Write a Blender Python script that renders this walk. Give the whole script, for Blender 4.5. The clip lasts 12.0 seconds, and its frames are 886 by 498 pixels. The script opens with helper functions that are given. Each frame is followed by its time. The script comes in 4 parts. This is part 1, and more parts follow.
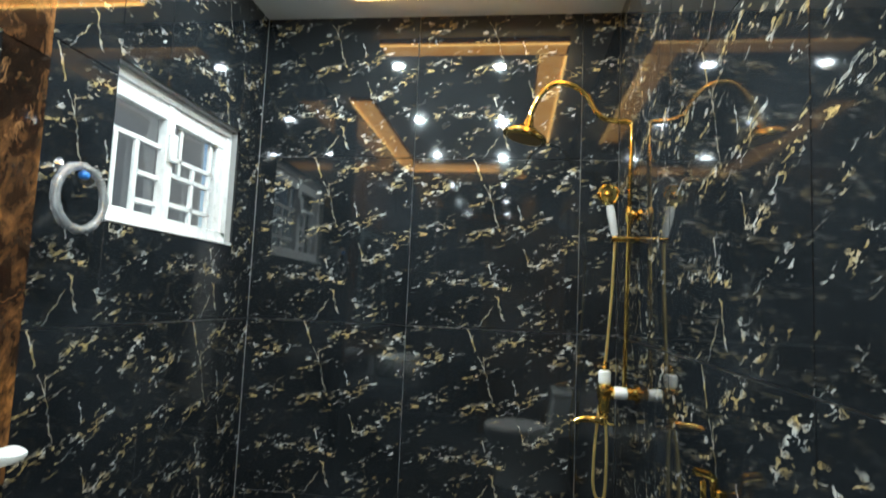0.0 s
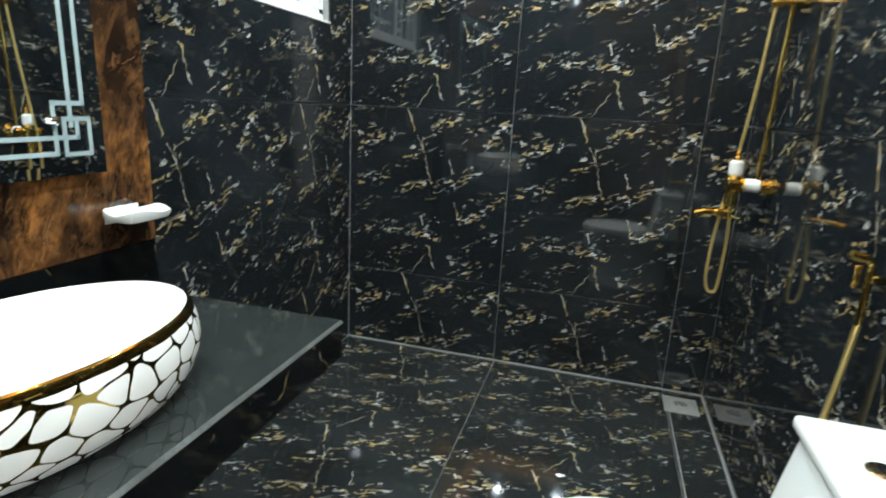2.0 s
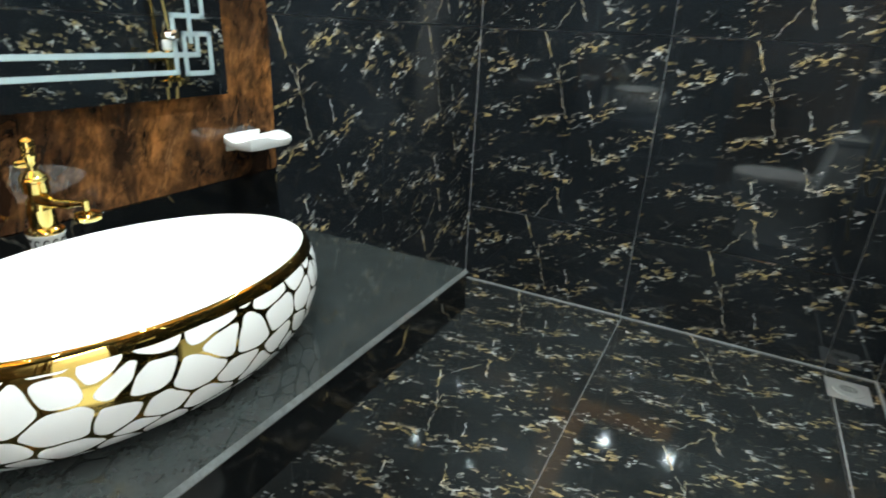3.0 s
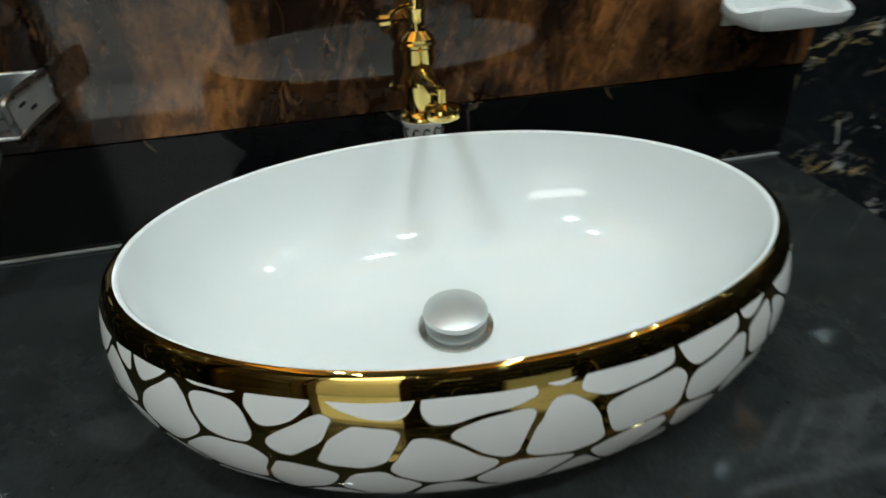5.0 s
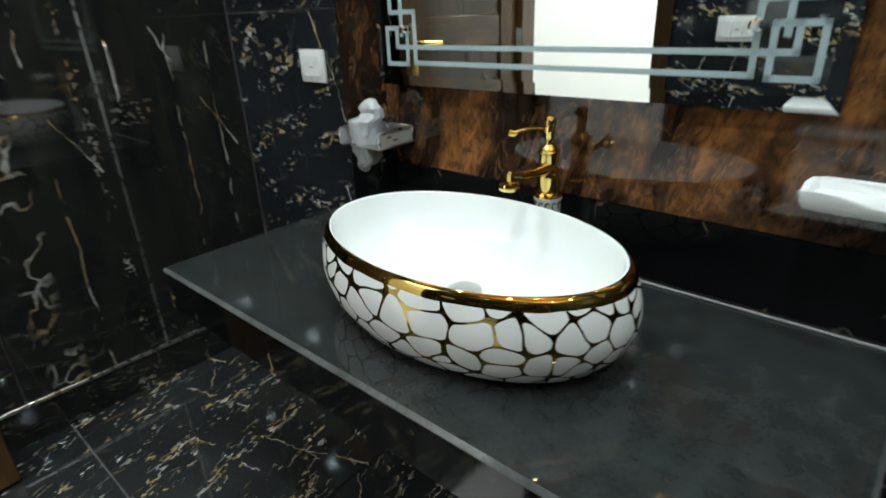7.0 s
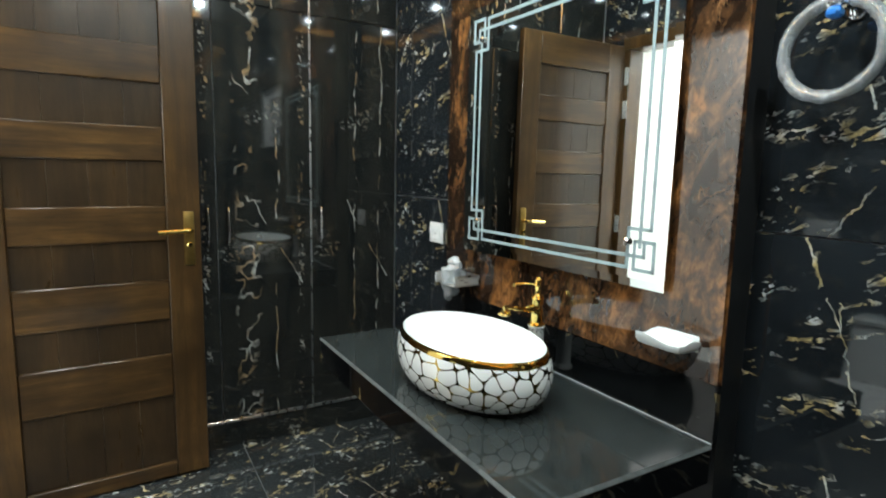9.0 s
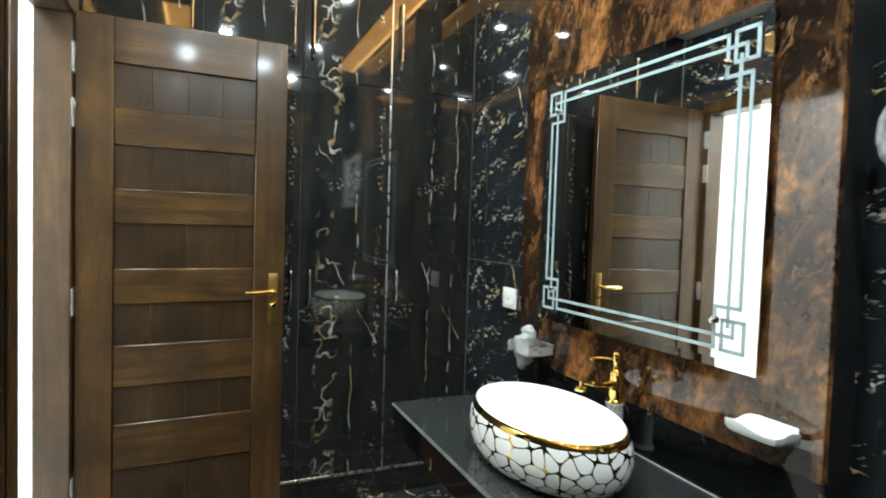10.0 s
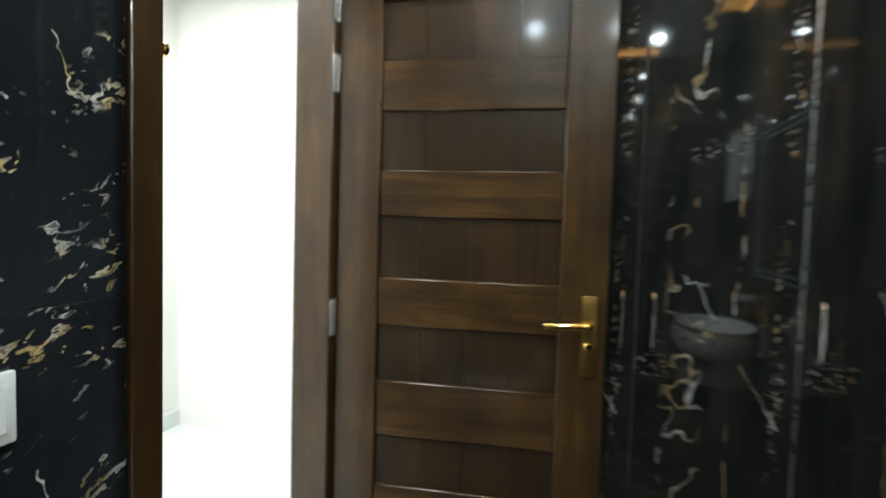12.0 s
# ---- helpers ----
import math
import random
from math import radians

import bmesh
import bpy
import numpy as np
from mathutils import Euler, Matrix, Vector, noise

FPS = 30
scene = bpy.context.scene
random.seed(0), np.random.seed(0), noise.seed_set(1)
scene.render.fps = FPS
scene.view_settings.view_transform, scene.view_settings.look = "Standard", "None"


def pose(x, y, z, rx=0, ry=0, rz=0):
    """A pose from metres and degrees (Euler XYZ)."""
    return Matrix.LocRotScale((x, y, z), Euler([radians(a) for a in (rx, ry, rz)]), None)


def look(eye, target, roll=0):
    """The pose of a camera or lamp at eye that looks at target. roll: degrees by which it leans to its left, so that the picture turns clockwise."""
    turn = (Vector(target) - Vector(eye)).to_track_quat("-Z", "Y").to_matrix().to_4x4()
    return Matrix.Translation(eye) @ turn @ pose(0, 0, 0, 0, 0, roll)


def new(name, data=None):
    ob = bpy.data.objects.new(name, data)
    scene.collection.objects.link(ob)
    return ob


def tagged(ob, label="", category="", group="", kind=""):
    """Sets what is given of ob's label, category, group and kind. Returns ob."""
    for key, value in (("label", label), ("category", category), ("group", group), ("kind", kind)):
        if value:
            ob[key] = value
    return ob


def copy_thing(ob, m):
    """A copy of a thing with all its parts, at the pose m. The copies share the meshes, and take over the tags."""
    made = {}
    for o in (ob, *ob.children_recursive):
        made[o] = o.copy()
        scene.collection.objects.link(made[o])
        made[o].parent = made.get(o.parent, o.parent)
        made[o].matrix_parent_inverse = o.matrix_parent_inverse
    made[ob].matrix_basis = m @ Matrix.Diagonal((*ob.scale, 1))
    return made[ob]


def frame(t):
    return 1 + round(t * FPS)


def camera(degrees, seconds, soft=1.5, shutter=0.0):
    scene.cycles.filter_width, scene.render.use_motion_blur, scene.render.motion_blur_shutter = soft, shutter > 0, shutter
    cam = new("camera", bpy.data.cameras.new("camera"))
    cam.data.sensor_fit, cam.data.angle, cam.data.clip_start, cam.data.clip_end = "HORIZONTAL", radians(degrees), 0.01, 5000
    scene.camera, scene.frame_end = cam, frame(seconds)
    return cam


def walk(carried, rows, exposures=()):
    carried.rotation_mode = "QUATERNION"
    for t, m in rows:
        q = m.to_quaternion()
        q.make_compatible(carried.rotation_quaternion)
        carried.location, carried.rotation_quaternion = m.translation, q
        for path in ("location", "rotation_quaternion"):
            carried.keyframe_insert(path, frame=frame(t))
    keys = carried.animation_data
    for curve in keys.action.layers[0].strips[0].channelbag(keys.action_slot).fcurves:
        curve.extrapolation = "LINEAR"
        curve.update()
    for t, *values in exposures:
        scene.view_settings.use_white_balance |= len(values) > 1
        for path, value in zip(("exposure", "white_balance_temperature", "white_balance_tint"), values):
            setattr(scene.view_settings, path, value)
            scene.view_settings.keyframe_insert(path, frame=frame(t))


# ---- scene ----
cam = camera(76.7, 12.0, soft=1.7, shutter=0.4)
PATH = [
    (0, (0.132, 0.697, 1.313), (-0.118, 2.673, 1.495), 2.5),
    (0.5, (0.126, 0.701, 1.289), (-0.129, 2.684, 1.268), 2.8),
    (0.8, (0.095, 0.683, 1.279), (-0.151, 2.663, 1.140), 3.4),
    (1, (0.107, 0.697, 1.263), (-0.178, 2.665, 1.051), 3.1),
    (1.5, (0.058, 0.708, 1.232), (-0.295, 2.643, 0.868), 3.6),
    (2, (0.055, 0.770, 1.210), (-0.462, 2.637, 0.711), 3.1),
    (2.5, (-0.003, 0.843, 1.178), (-0.682, 2.622, 0.568), 2.8),
    (2.7, (-0.024, 0.877, 1.177), (-0.769, 2.610, 0.514), 2.8),
    (4.3, (-0.240, 1.110, 1.109), (-1.615, 2.125, 0.084), 1.1),
    (4.5, (-0.281, 1.169, 1.106), (-1.755, 2.000, 0.040), 0.3),
    (5, (-0.352, 1.266, 1.090), (-1.977, 1.558, -0.038), -3.0),
    (5.5, (-0.388, 1.367, 1.079), (-2.042, 1.237, -0.038), -3.6),
    (6, (-0.315, 1.439, 1.078), (-1.906, 0.843, 0.022), -4.2),
    (6.5, (-0.203, 1.654, 1.118), (-1.670, 0.679, 0.171), -3.5),
    (6.7, (-0.160, 1.750, 1.145), (-1.576, 0.655, 0.252), -3.1),
    (8.3, (0.036, 2.514, 1.277), (-1.066, 0.915, 0.801), 0.6),
    (8.5, (0.075, 2.582, 1.287), (-1.010, 0.955, 0.869), 1.0),
    (8.9, (0.107, 2.667, 1.300), (-0.910, 0.971, 0.999), 1.3),
    (9, (0.118, 2.676, 1.303), (-0.884, 0.966, 1.035), 1.2),
    (9.5, (0.140, 2.700, 1.333), (-0.772, 0.926, 1.182), 1.6),
    (10, (0.137, 2.676, 1.347), (-0.646, 0.838, 1.269), 1.7),
    (10.5, (0.108, 2.574, 1.334), (-0.545, 0.684, 1.293), 1.4),
    (11, (0.039, 2.361, 1.328), (-0.411, 0.413, 1.284), 1.0),
    (11.4, (-0.043, 2.165, 1.318), (-0.196, 0.172, 1.252), 1.4),
    (11.5, (-0.039, 2.093, 1.308), (-0.121, 0.096, 1.236), 1.1),
    (11.7, (-0.059, 1.954, 1.311), (0.049, -0.042, 1.240), 1.3),
    (12, (-0.115, 1.729, 1.323), (0.374, -0.207, 1.216), 1.6),
]

EXPOSURES = [(0, 0.3), (0.5, 0.5), (2.7, 0.5), (4.4, -0.45), (5.0, -1.0), (6.0, -1.0), (6.6, -0.65), (8.3, 0.0), (9.5, 0.28), (11.4, 0.38), (12, -0.38)]
walk(cam, [(t, look(eye, target, roll)) for t, eye, target, roll in PATH], EXPOSURES)

# ---- room, in metres ----
WEST, EAST, SOUTH, NORTH, TOP = -1.14, 0.60, 0.03, 3.30, 2.70
SLAB = -1.05                      # face of the built-out vanity wall
TILE = 0.785
JOINT = 1.187                     # height of the middle tile joint
DOOR_S, DOOR_N, DOOR_H = 0.26, 0.922, 2.08
WIN = (2.29, 3.09, 1.515, 2.045)  # window opening: y0, y1, z0, z1

# ---- world and light ----
world = bpy.data.worlds.new("sky")
scene.world = world
world.use_nodes = True
wn = world.node_tree
sky = wn.nodes.new("ShaderNodeTexSky")
sky.sky_type, sky.sun_disc, sky.sun_elevation, sky.sun_rotation = 'NISHITA', False, radians(35), radians(120)
wn.links.new(sky.outputs[0], wn.nodes["Background"].inputs[0])
wn.nodes["Background"].inputs[1].default_value = 0.10

SPOTS = [(-0.58, 2.75), (0.02, 2.73), (-0.62, 1.76), (0.02, 1.70), (-0.62, 0.73), (0.0, 0.66)]
SPOT_POWER = 12.5


def lamp(name, kind, energy, m, color=(1, 1, 1), **values):
    data = bpy.data.lights.new(name, kind)
    data.energy, data.color = energy, color
    if kind == 'AREA':
        data.shape, data.size = values.get("shape", 'DISK'), values.get("size", 0.1)
        data.size_y = values.get("size_y", data.size)
        data.spread = values.get("spread", math.pi)
    ob = new(name, data)
    ob.matrix_world = m
    return ob


for sx, sy in SPOTS:
    lamp("spot_lamp", 'AREA', SPOT_POWER, pose(sx, sy, TOP - 0.016), (0.83, 1.0, 1.03), size=0.060)
lamp("hall_lamp", 'AREA', 118, pose(1.55, 0.6, 2.6), (0.97, 1.0, 0.98), shape='RECTANGLE', size=1.2, size_y=2.2)


# ---- materials ----
def shader(name):
    m = bpy.data.materials.new(name)
    m.use_nodes = True
    nt = m.node_tree
    return m, nt, nt.nodes["Principled BSDF"]


def node(nt, kind, **values):
    n = nt.nodes.new(kind)
    for k, v in values.items():
        if k in n.inputs.keys():
            n.inputs[k].default_value = v
    return n


def maths(nt, op, a, b=None, clamp=False):
    n = nt.nodes.new("ShaderNodeMath")
    n.operation, n.use_clamp = op, clamp
    for i, v in enumerate((a, b)):
        if v is None:
            continue
        if isinstance(v, (int, float)):
            n.inputs[i].default_value = v
        else:
            nt.links.new(v, n.inputs[i])
    return n.outputs[0]


def ramp(nt, fac, stops, ease='LINEAR'):
    n = nt.nodes.new("ShaderNodeValToRGB")
    n.color_ramp.interpolation = ease
    els = n.color_ramp.elements
    while len(els) < len(stops):
        els.new(0.5)
    for e, (p, c) in zip(els, stops):
        e.position = p
        e.color = (c, c, c, 1) if isinstance(c, (int, float)) else (*c, 1)
    nt.links.new(fac, n.inputs[0])
    return n.outputs[0]


def blend(nt, fac, a, b):
    n = nt.nodes.new("ShaderNodeMix")
    n.data_type = 'RGBA'
    if isinstance(fac, (int, float)):
        n.inputs[0].default_value = fac
    else:
        nt.links.new(fac, n.inputs[0])
    for i, v in ((6, a), (7, b)):
        if isinstance(v, tuple):
            n.inputs[i].default_value = (*v, 1)
        else:
            nt.links.new(v, n.inputs[i])
    return n.outputs[2]


def coords(nt, scale=(1, 1, 1), turn=0.0, shift=(0, 0, 0), source="Object", upright=False, own=True):
    """Object coordinates, turned in the face first, then stretched; upright: the face lies in x and z, and each object starts elsewhere."""
    out = nt.nodes.new("ShaderNodeTexCoord").outputs[source]
    steps = [((0, 0, turn), (0, 0, 0), (1, 1, 1)), ((0, 0, 0), shift, scale)]
    if upright:
        steps.insert(0, ((-90, 0, 0), (0, 0, 0), (1, 1, 1)))
    for turns, moves, sizes in steps:
        mp = nt.nodes.new("ShaderNodeMapping")
        mp.inputs["Rotation"].default_value = [radians(v) for v in turns]
        mp.inputs["Location"].default_value, mp.inputs["Scale"].default_value = moves, sizes
        nt.links.new(out, mp.inputs[0])
        out = mp.outputs[0]
    if upright and own:
        away = nt.nodes.new("ShaderNodeVectorMath")
        away.operation = 'ADD'
        nt.links.new(out, away.inputs[0])
        nt.links.new(maths(nt, 'MULTIPLY', nt.nodes.new("ShaderNodeObjectInfo").outputs["Random"], 9.0), away.inputs[1])
        out = away.outputs[0]
    return out


def noise_of(nt, vec, scale, detail=2.0, rough=0.5, distort=0.0, out=0):
    n = node(nt, "ShaderNodeTexNoise", Scale=scale, Detail=detail, Roughness=rough, Distortion=distort)
    nt.links.new(vec, n.inputs["Vector"])
    return n.outputs[out]


def warped(nt, vec, scale, amount):
    c = noise_of(nt, vec, scale, 2.0, out=1)
    sub = nt.nodes.new("ShaderNodeVectorMath")
    sub.operation = 'SUBTRACT'
    sub.inputs[1].default_value = (0.5, 0.5, 0.5)
    nt.links.new(c, sub.inputs[0])
    mul = nt.nodes.new("ShaderNodeVectorMath")
    mul.operation = 'SCALE'
    mul.inputs["Scale"].default_value = amount
    nt.links.new(sub.outputs[0], mul.inputs[0])
    add = nt.nodes.new("ShaderNodeVectorMath")
    add.operation = 'ADD'
    nt.links.new(vec, add.inputs[0])
    nt.links.new(mul.outputs[0], add.inputs[1])
    return add.outputs[0]


def vein(nt, vec, scale, width, detail=2.0):
    n = noise_of(nt, vec, scale, detail, 0.5)
    d = maths(nt, 'ABSOLUTE', maths(nt, 'SUBTRACT', n, 0.5))
    return ramp(nt, d, [(0.0, 1.0), (width * 0.45, 1.0), (width, 0.0)])


def bump(nt, bsdf, height, strength, distance=0.001):
    b = node(nt, "ShaderNodeBump", Strength=strength, Distance=distance)
    nt.links.new(height, b.inputs["Height"])
    nt.links.new(b.outputs[0], bsdf.inputs["Normal"])


# one printed tile: veins and chains as u0, v0, u1, v1 in shares of the tile from its lower corner, and half widths in metres
VEINS = [(0.38, 1.0, 0.42, 0.87, 0.0060), (0.44, 0.85, 0.49, 0.73, 0.0036), (0.49, 0.73, 0.53, 0.60, 0.0036), (0.47, 0.84, 0.475, 0.77, 0.0030),
         (0.53, 0.19, 0.58, 0.05, 0.0055), (0.48, 0.38, 0.50, 0.31, 0.0042), (0.68, 0.47, 0.72, 0.37, 0.0030), (0.64, 0.72, 0.66, 0.64, 0.0032), (0.42, 0.0, 0.52, 0.13, 0.0026)]
CHAINS = [(0.72, 0.35, 1.0, 0.51, 0.022), (0.20, 0.29, 0.62, 0.25, 0.024), (0.34, 0.54, 0.55, 0.58, 0.022), (0.66, 0.55, 0.84, 0.67, 0.020),
          (0.85, 0.80, 0.97, 0.95, 0.020), (0.04, 0.56, 0.18, 0.62, 0.016), (0.52, 0.90, 0.63, 0.94, 0.016), (0.68, 0.10, 0.80, 0.14, 0.018), (0.05, 0.76, 0.30, 0.85, 0.024)]


def streak(nt, vec, u0, v0, u1, v1, w, size=(0.785, 0.8)):
    """1 along a straight line of half width w, fading at its sides."""
    p, q = Vector((u0 * size[0], v0 * size[1], 0)), Vector((u1 * size[0], v1 * size[1], 0))
    d = (q - p).normalized()

    def vector_step(op, v, c):
        n = nt.nodes.new("ShaderNodeVectorMath")
        n.operation = op
        nt.links.new(v, n.inputs[0])
        n.inputs[1].default_value = c
        return n.outputs[1 if op == 'DOT_PRODUCT' else 0]

    rel = vector_step('SUBTRACT', vec, (p + q) / 2)
    side = maths(nt, 'ABSOLUTE', vector_step('DOT_PRODUCT', rel, (-d.y, d.x, 0)))
    along = maths(nt, 'ABSOLUTE', vector_step('DOT_PRODUCT', rel, d))
    body = maths(nt, 'MULTIPLY', maths(nt, 'SUBTRACT', 1.0, maths(nt, 'DIVIDE', side, w)), 2.0, True)
    return maths(nt, 'MULTIPLY', body, maths(nt, 'LESS_THAN', along, (q - p).length / 2))


def black_marble(name, amount=0.85, base=(0.0115, 0.0138, 0.0160), turn=0.0, rough=0.04, gold=(0.62, 0.46, 0.20), white=(0.65, 0.65, 0.62), spread=0.0, bolts=0.0, upright=False, lean=-20.0, thick=0.0075, ior=1.72, printed=False, band=0.55):
    """Polished black marble: small gold and cream links in chains that rise to one side, a few lightning veins; spread and bolts thin them out."""
    m, nt, b = shader(name)
    vec = coords(nt, upright=upright)
    st = warped(nt, coords(nt, upright=upright, scale=(0.58, 1.25, 1.0), turn=turn - 18, shift=(11.3, 4.7, 2.6)), 34.0, 0.024)
    link = noise_of(nt, st, 50.0, 2.5, 0.55, 0.6)
    area = ramp(nt, noise_of(nt, coords(nt, upright=upright, scale=(band, 1.5, 1), turn=turn - 26, shift=(2.2, 6.1, 0)), 8.5, 2.0), [(0.47 + spread, 0.0), (0.55 + spread, 1.0)])
    mask = maths(nt, 'MULTIPLY', ramp(nt, link, [(0.585, 0.0), (0.610, 1.0), (0.65, 1.0), (0.68, 0.2)]), area)
    if printed:
        bent = warped(nt, warped(nt, vec, 40.0, 0.026), 9.0, 0.03)
        dense = ramp(nt, link, [(0.525, 0.0), (0.55, 1.0), (0.61, 1.0), (0.65, 0.25)])
        for c in CHAINS:
            mask = maths(nt, 'MAXIMUM', mask, maths(nt, 'MULTIPLY', streak(nt, bent, *c), dense))
        for c in VEINS:
            mask = maths(nt, 'MAXIMUM', mask, streak(nt, bent, *c[:4], c[4] * 0.66))
    else:
        st2 = coords(nt, upright=upright, scale=(2.0, 0.5, 1.0), turn=turn + lean, shift=(3.1, 1.7, 0))
        bolt = vein(nt, warped(nt, st2, 21.0, 0.05), 3.4, thick, 1.0)
        mask = maths(nt, 'MAXIMUM', mask, maths(nt, 'MULTIPLY', bolt, ramp(nt, noise_of(nt, vec, 6.5, 3.0), [(0.515 + bolts, 0.0), (0.56 + bolts, 0.85)])))
    mask = maths(nt, 'MULTIPLY', maths(nt, 'MULTIPLY', mask, amount, True), ramp(nt, noise_of(nt, vec, 60.0, 3.0, 0.7), [(0.30, 0.15), (0.50, 1.0)]))
    mask = maths(nt, 'MULTIPLY', mask, ramp(nt, noise_of(nt, coords(nt, upright=upright, shift=(7.7, 3.2, 0)), 15.0, 2.0), [(0.38, 0.30), (0.60, 1.0)]))
    tint = ramp(nt, noise_of(nt, vec, 13.0, 2.0), [(0.44, white), (0.58, gold)])
    cloud = ramp(nt, noise_of(nt, vec, 3.0, 4.0), [(0.35, tuple(c * 0.75 for c in base)), (0.75, tuple(c * 1.7 for c in base))])
    nt.links.new(blend(nt, mask, cloud, tint), b.inputs["Base Color"])
    nt.links.new(ramp(nt, noise_of(nt, vec, 6.0, 3.0), [(0.3, rough), (0.8, rough * 1.7)]), b.inputs["Roughness"])
    b.inputs["IOR"].default_value = ior
    bump(nt, b, noise_of(nt, vec, 7.0, 1.0), 0.035, 0.002)
    return m


def cabinet_marble(name, ribbons, crumbs, lines, base=(0.0096, 0.0115, 0.0122)):
    """Polished black marble doors: upright columns of curling tan ribbons, of pale crumbs, and thin broken lines, each at its distance from the door's edge."""
    m, nt, b = shader(name)
    vec = coords(nt, upright=True, own=False)
    bent = warped(nt, warped(nt, vec, 5.0, 0.06), 22.0, 0.016)
    curl = vein(nt, warped(nt, coords(nt, upright=True, own=False, scale=(1.0, 0.80, 1.0)), 15.0, 0.06), 11.0, 0.034, 1.5)
    curl = maths(nt, 'MULTIPLY', curl, ramp(nt, noise_of(nt, vec, 5.5, 2.0), [(0.42, 0.0), (0.50, 1.0)]))
    crumb = ramp(nt, noise_of(nt, warped(nt, vec, 30.0, 0.02), 62.0, 3.0), [(0.55, 0.0), (0.58, 1.0)])
    gaps = ramp(nt, noise_of(nt, vec, 9.0, 2.0), [(0.46, 0.0), (0.54, 1.0)])
    mask = maths(nt, 'MULTIPLY', crumb, ramp(nt, noise_of(nt, vec, 4.0, 3.0), [(0.60, 0.0), (0.68, 0.6)]))
    for group, fill, w in ((ribbons, curl, 0.060), (crumbs, maths(nt, 'MULTIPLY', maths(nt, 'MULTIPLY', crumb, gaps), 0.8), 0.016), (lines, gaps, 0.0036)):
        for x in group:
            mask = maths(nt, 'MAXIMUM', mask, maths(nt, 'MULTIPLY', streak(nt, bent, x, -0.1, x - 0.02, 2.3, w, (1, 1)), fill))
    mask = maths(nt, 'MAXIMUM', mask, maths(nt, 'MULTIPLY', streak(nt, bent, 0.26, 1.02, 0.04, 0.62, 0.0030, (1, 1)), gaps))
    mask = maths(nt, 'MULTIPLY', mask, ramp(nt, noise_of(nt, vec, 45.0, 3.0, 0.7), [(0.32, 0.12), (0.55, 0.50)]))
    tint = ramp(nt, noise_of(nt, vec, 7.0, 2.0), [(0.45, (0.60, 0.59, 0.55)), (0.56, (0.42, 0.28, 0.15))])
    haze = noise_of(nt, coords(nt, upright=True, own=False, scale=(3.0, 0.5, 1.0)), 4.0, 5.0, 0.6)
    cloud = ramp(nt, haze, [(0.35, tuple(c * 0.7 for c in base)), (0.72, (base[0] * 2.3, base[1] * 1.9, base[2] * 1.5))])
    nt.links.new(blend(nt, mask, cloud, tint), b.inputs["Base Color"])
    nt.links.new(ramp(nt, haze, [(0.3, 0.035), (0.8, 0.065)]), b.inputs["Roughness"])
    b.inputs["IOR"].default_value = 1.75
    bump(nt, b, noise_of(nt, vec, 7.0, 1.0), 0.035, 0.002)
    return m


def rust_marble(name):
    """Polished brown-black marble with rust-orange clouds that rise upwards."""
    m, nt, b = shader(name)
    st = coords(nt, scale=(1.35, 0.62, 1.0), turn=10)
    w = warped(nt, warped(nt, st, 3.0, 0.35), 9.0, 0.07)
    big = noise_of(nt, w, 3.2, 4.0, 0.58, 0.6)
    col = ramp(nt, big, [(0.36, (0.005, 0.0035, 0.003)), (0.46, (0.022, 0.010, 0.006)), (0.53, (0.100, 0.045, 0.019)), (0.62, (0.38, 0.155, 0.045)), (0.78, (0.25, 0.130, 0.062))])
    fine = noise_of(nt, warped(nt, coords(nt, scale=(1.5, 0.8, 1.0), turn=14), 5.0, 0.2), 11.0, 6.0, 0.66)
    col = blend(nt, ramp(nt, fine, [(0.38, 0.6), (0.56, 0.0)]), col, (0.014, 0.008, 0.005))
    brush = noise_of(nt, warped(nt, coords(nt, scale=(1.9, 0.75, 1.0), turn=18), 4.0, 0.4), 8.0, 8.0, 0.70)
    col = blend(nt, ramp(nt, brush, [(0.53, 0.0), (0.68, 0.45)]), col, (0.34, 0.150, 0.055))
    col = blend(nt, ramp(nt, brush, [(0.36, 0.85), (0.47, 0.0)]), col, (0.010, 0.006, 0.004))
    thread = vein(nt, warped(nt, coords(nt, scale=(1.7, 0.7, 1.0), turn=16), 7.0, 0.16), 10.0, 0.012, 4.0)
    thread = maths(nt, 'MULTIPLY', thread, ramp(nt, fine, [(0.50, 0.0), (0.62, 0.55)]))
    col = blend(nt, thread, col, (0.40, 0.20, 0.085))
    speck = noise_of(nt, warped(nt, coords(nt, scale=(1.3, 0.8, 1.0), turn=12), 16.0, 0.05), 34.0, 6.0, 0.72)
    col = blend(nt, ramp(nt, speck, [(0.40, 0.62), (0.54, 0.0)]), col, (0.020, 0.011, 0.007))
    col = blend(nt, ramp(nt, speck, [(0.58, 0.0), (0.72, 0.35)]), col, (0.42, 0.20, 0.080))
    nt.links.new(col, b.inputs["Base Color"])
    nt.links.new(ramp(nt, fine, [(0.3, 0.03), (0.8, 0.06)]), b.inputs["Roughness"])
    b.inputs["IOR"].default_value = 1.60
    bump(nt, b, fine, 0.04, 0.001)
    return m


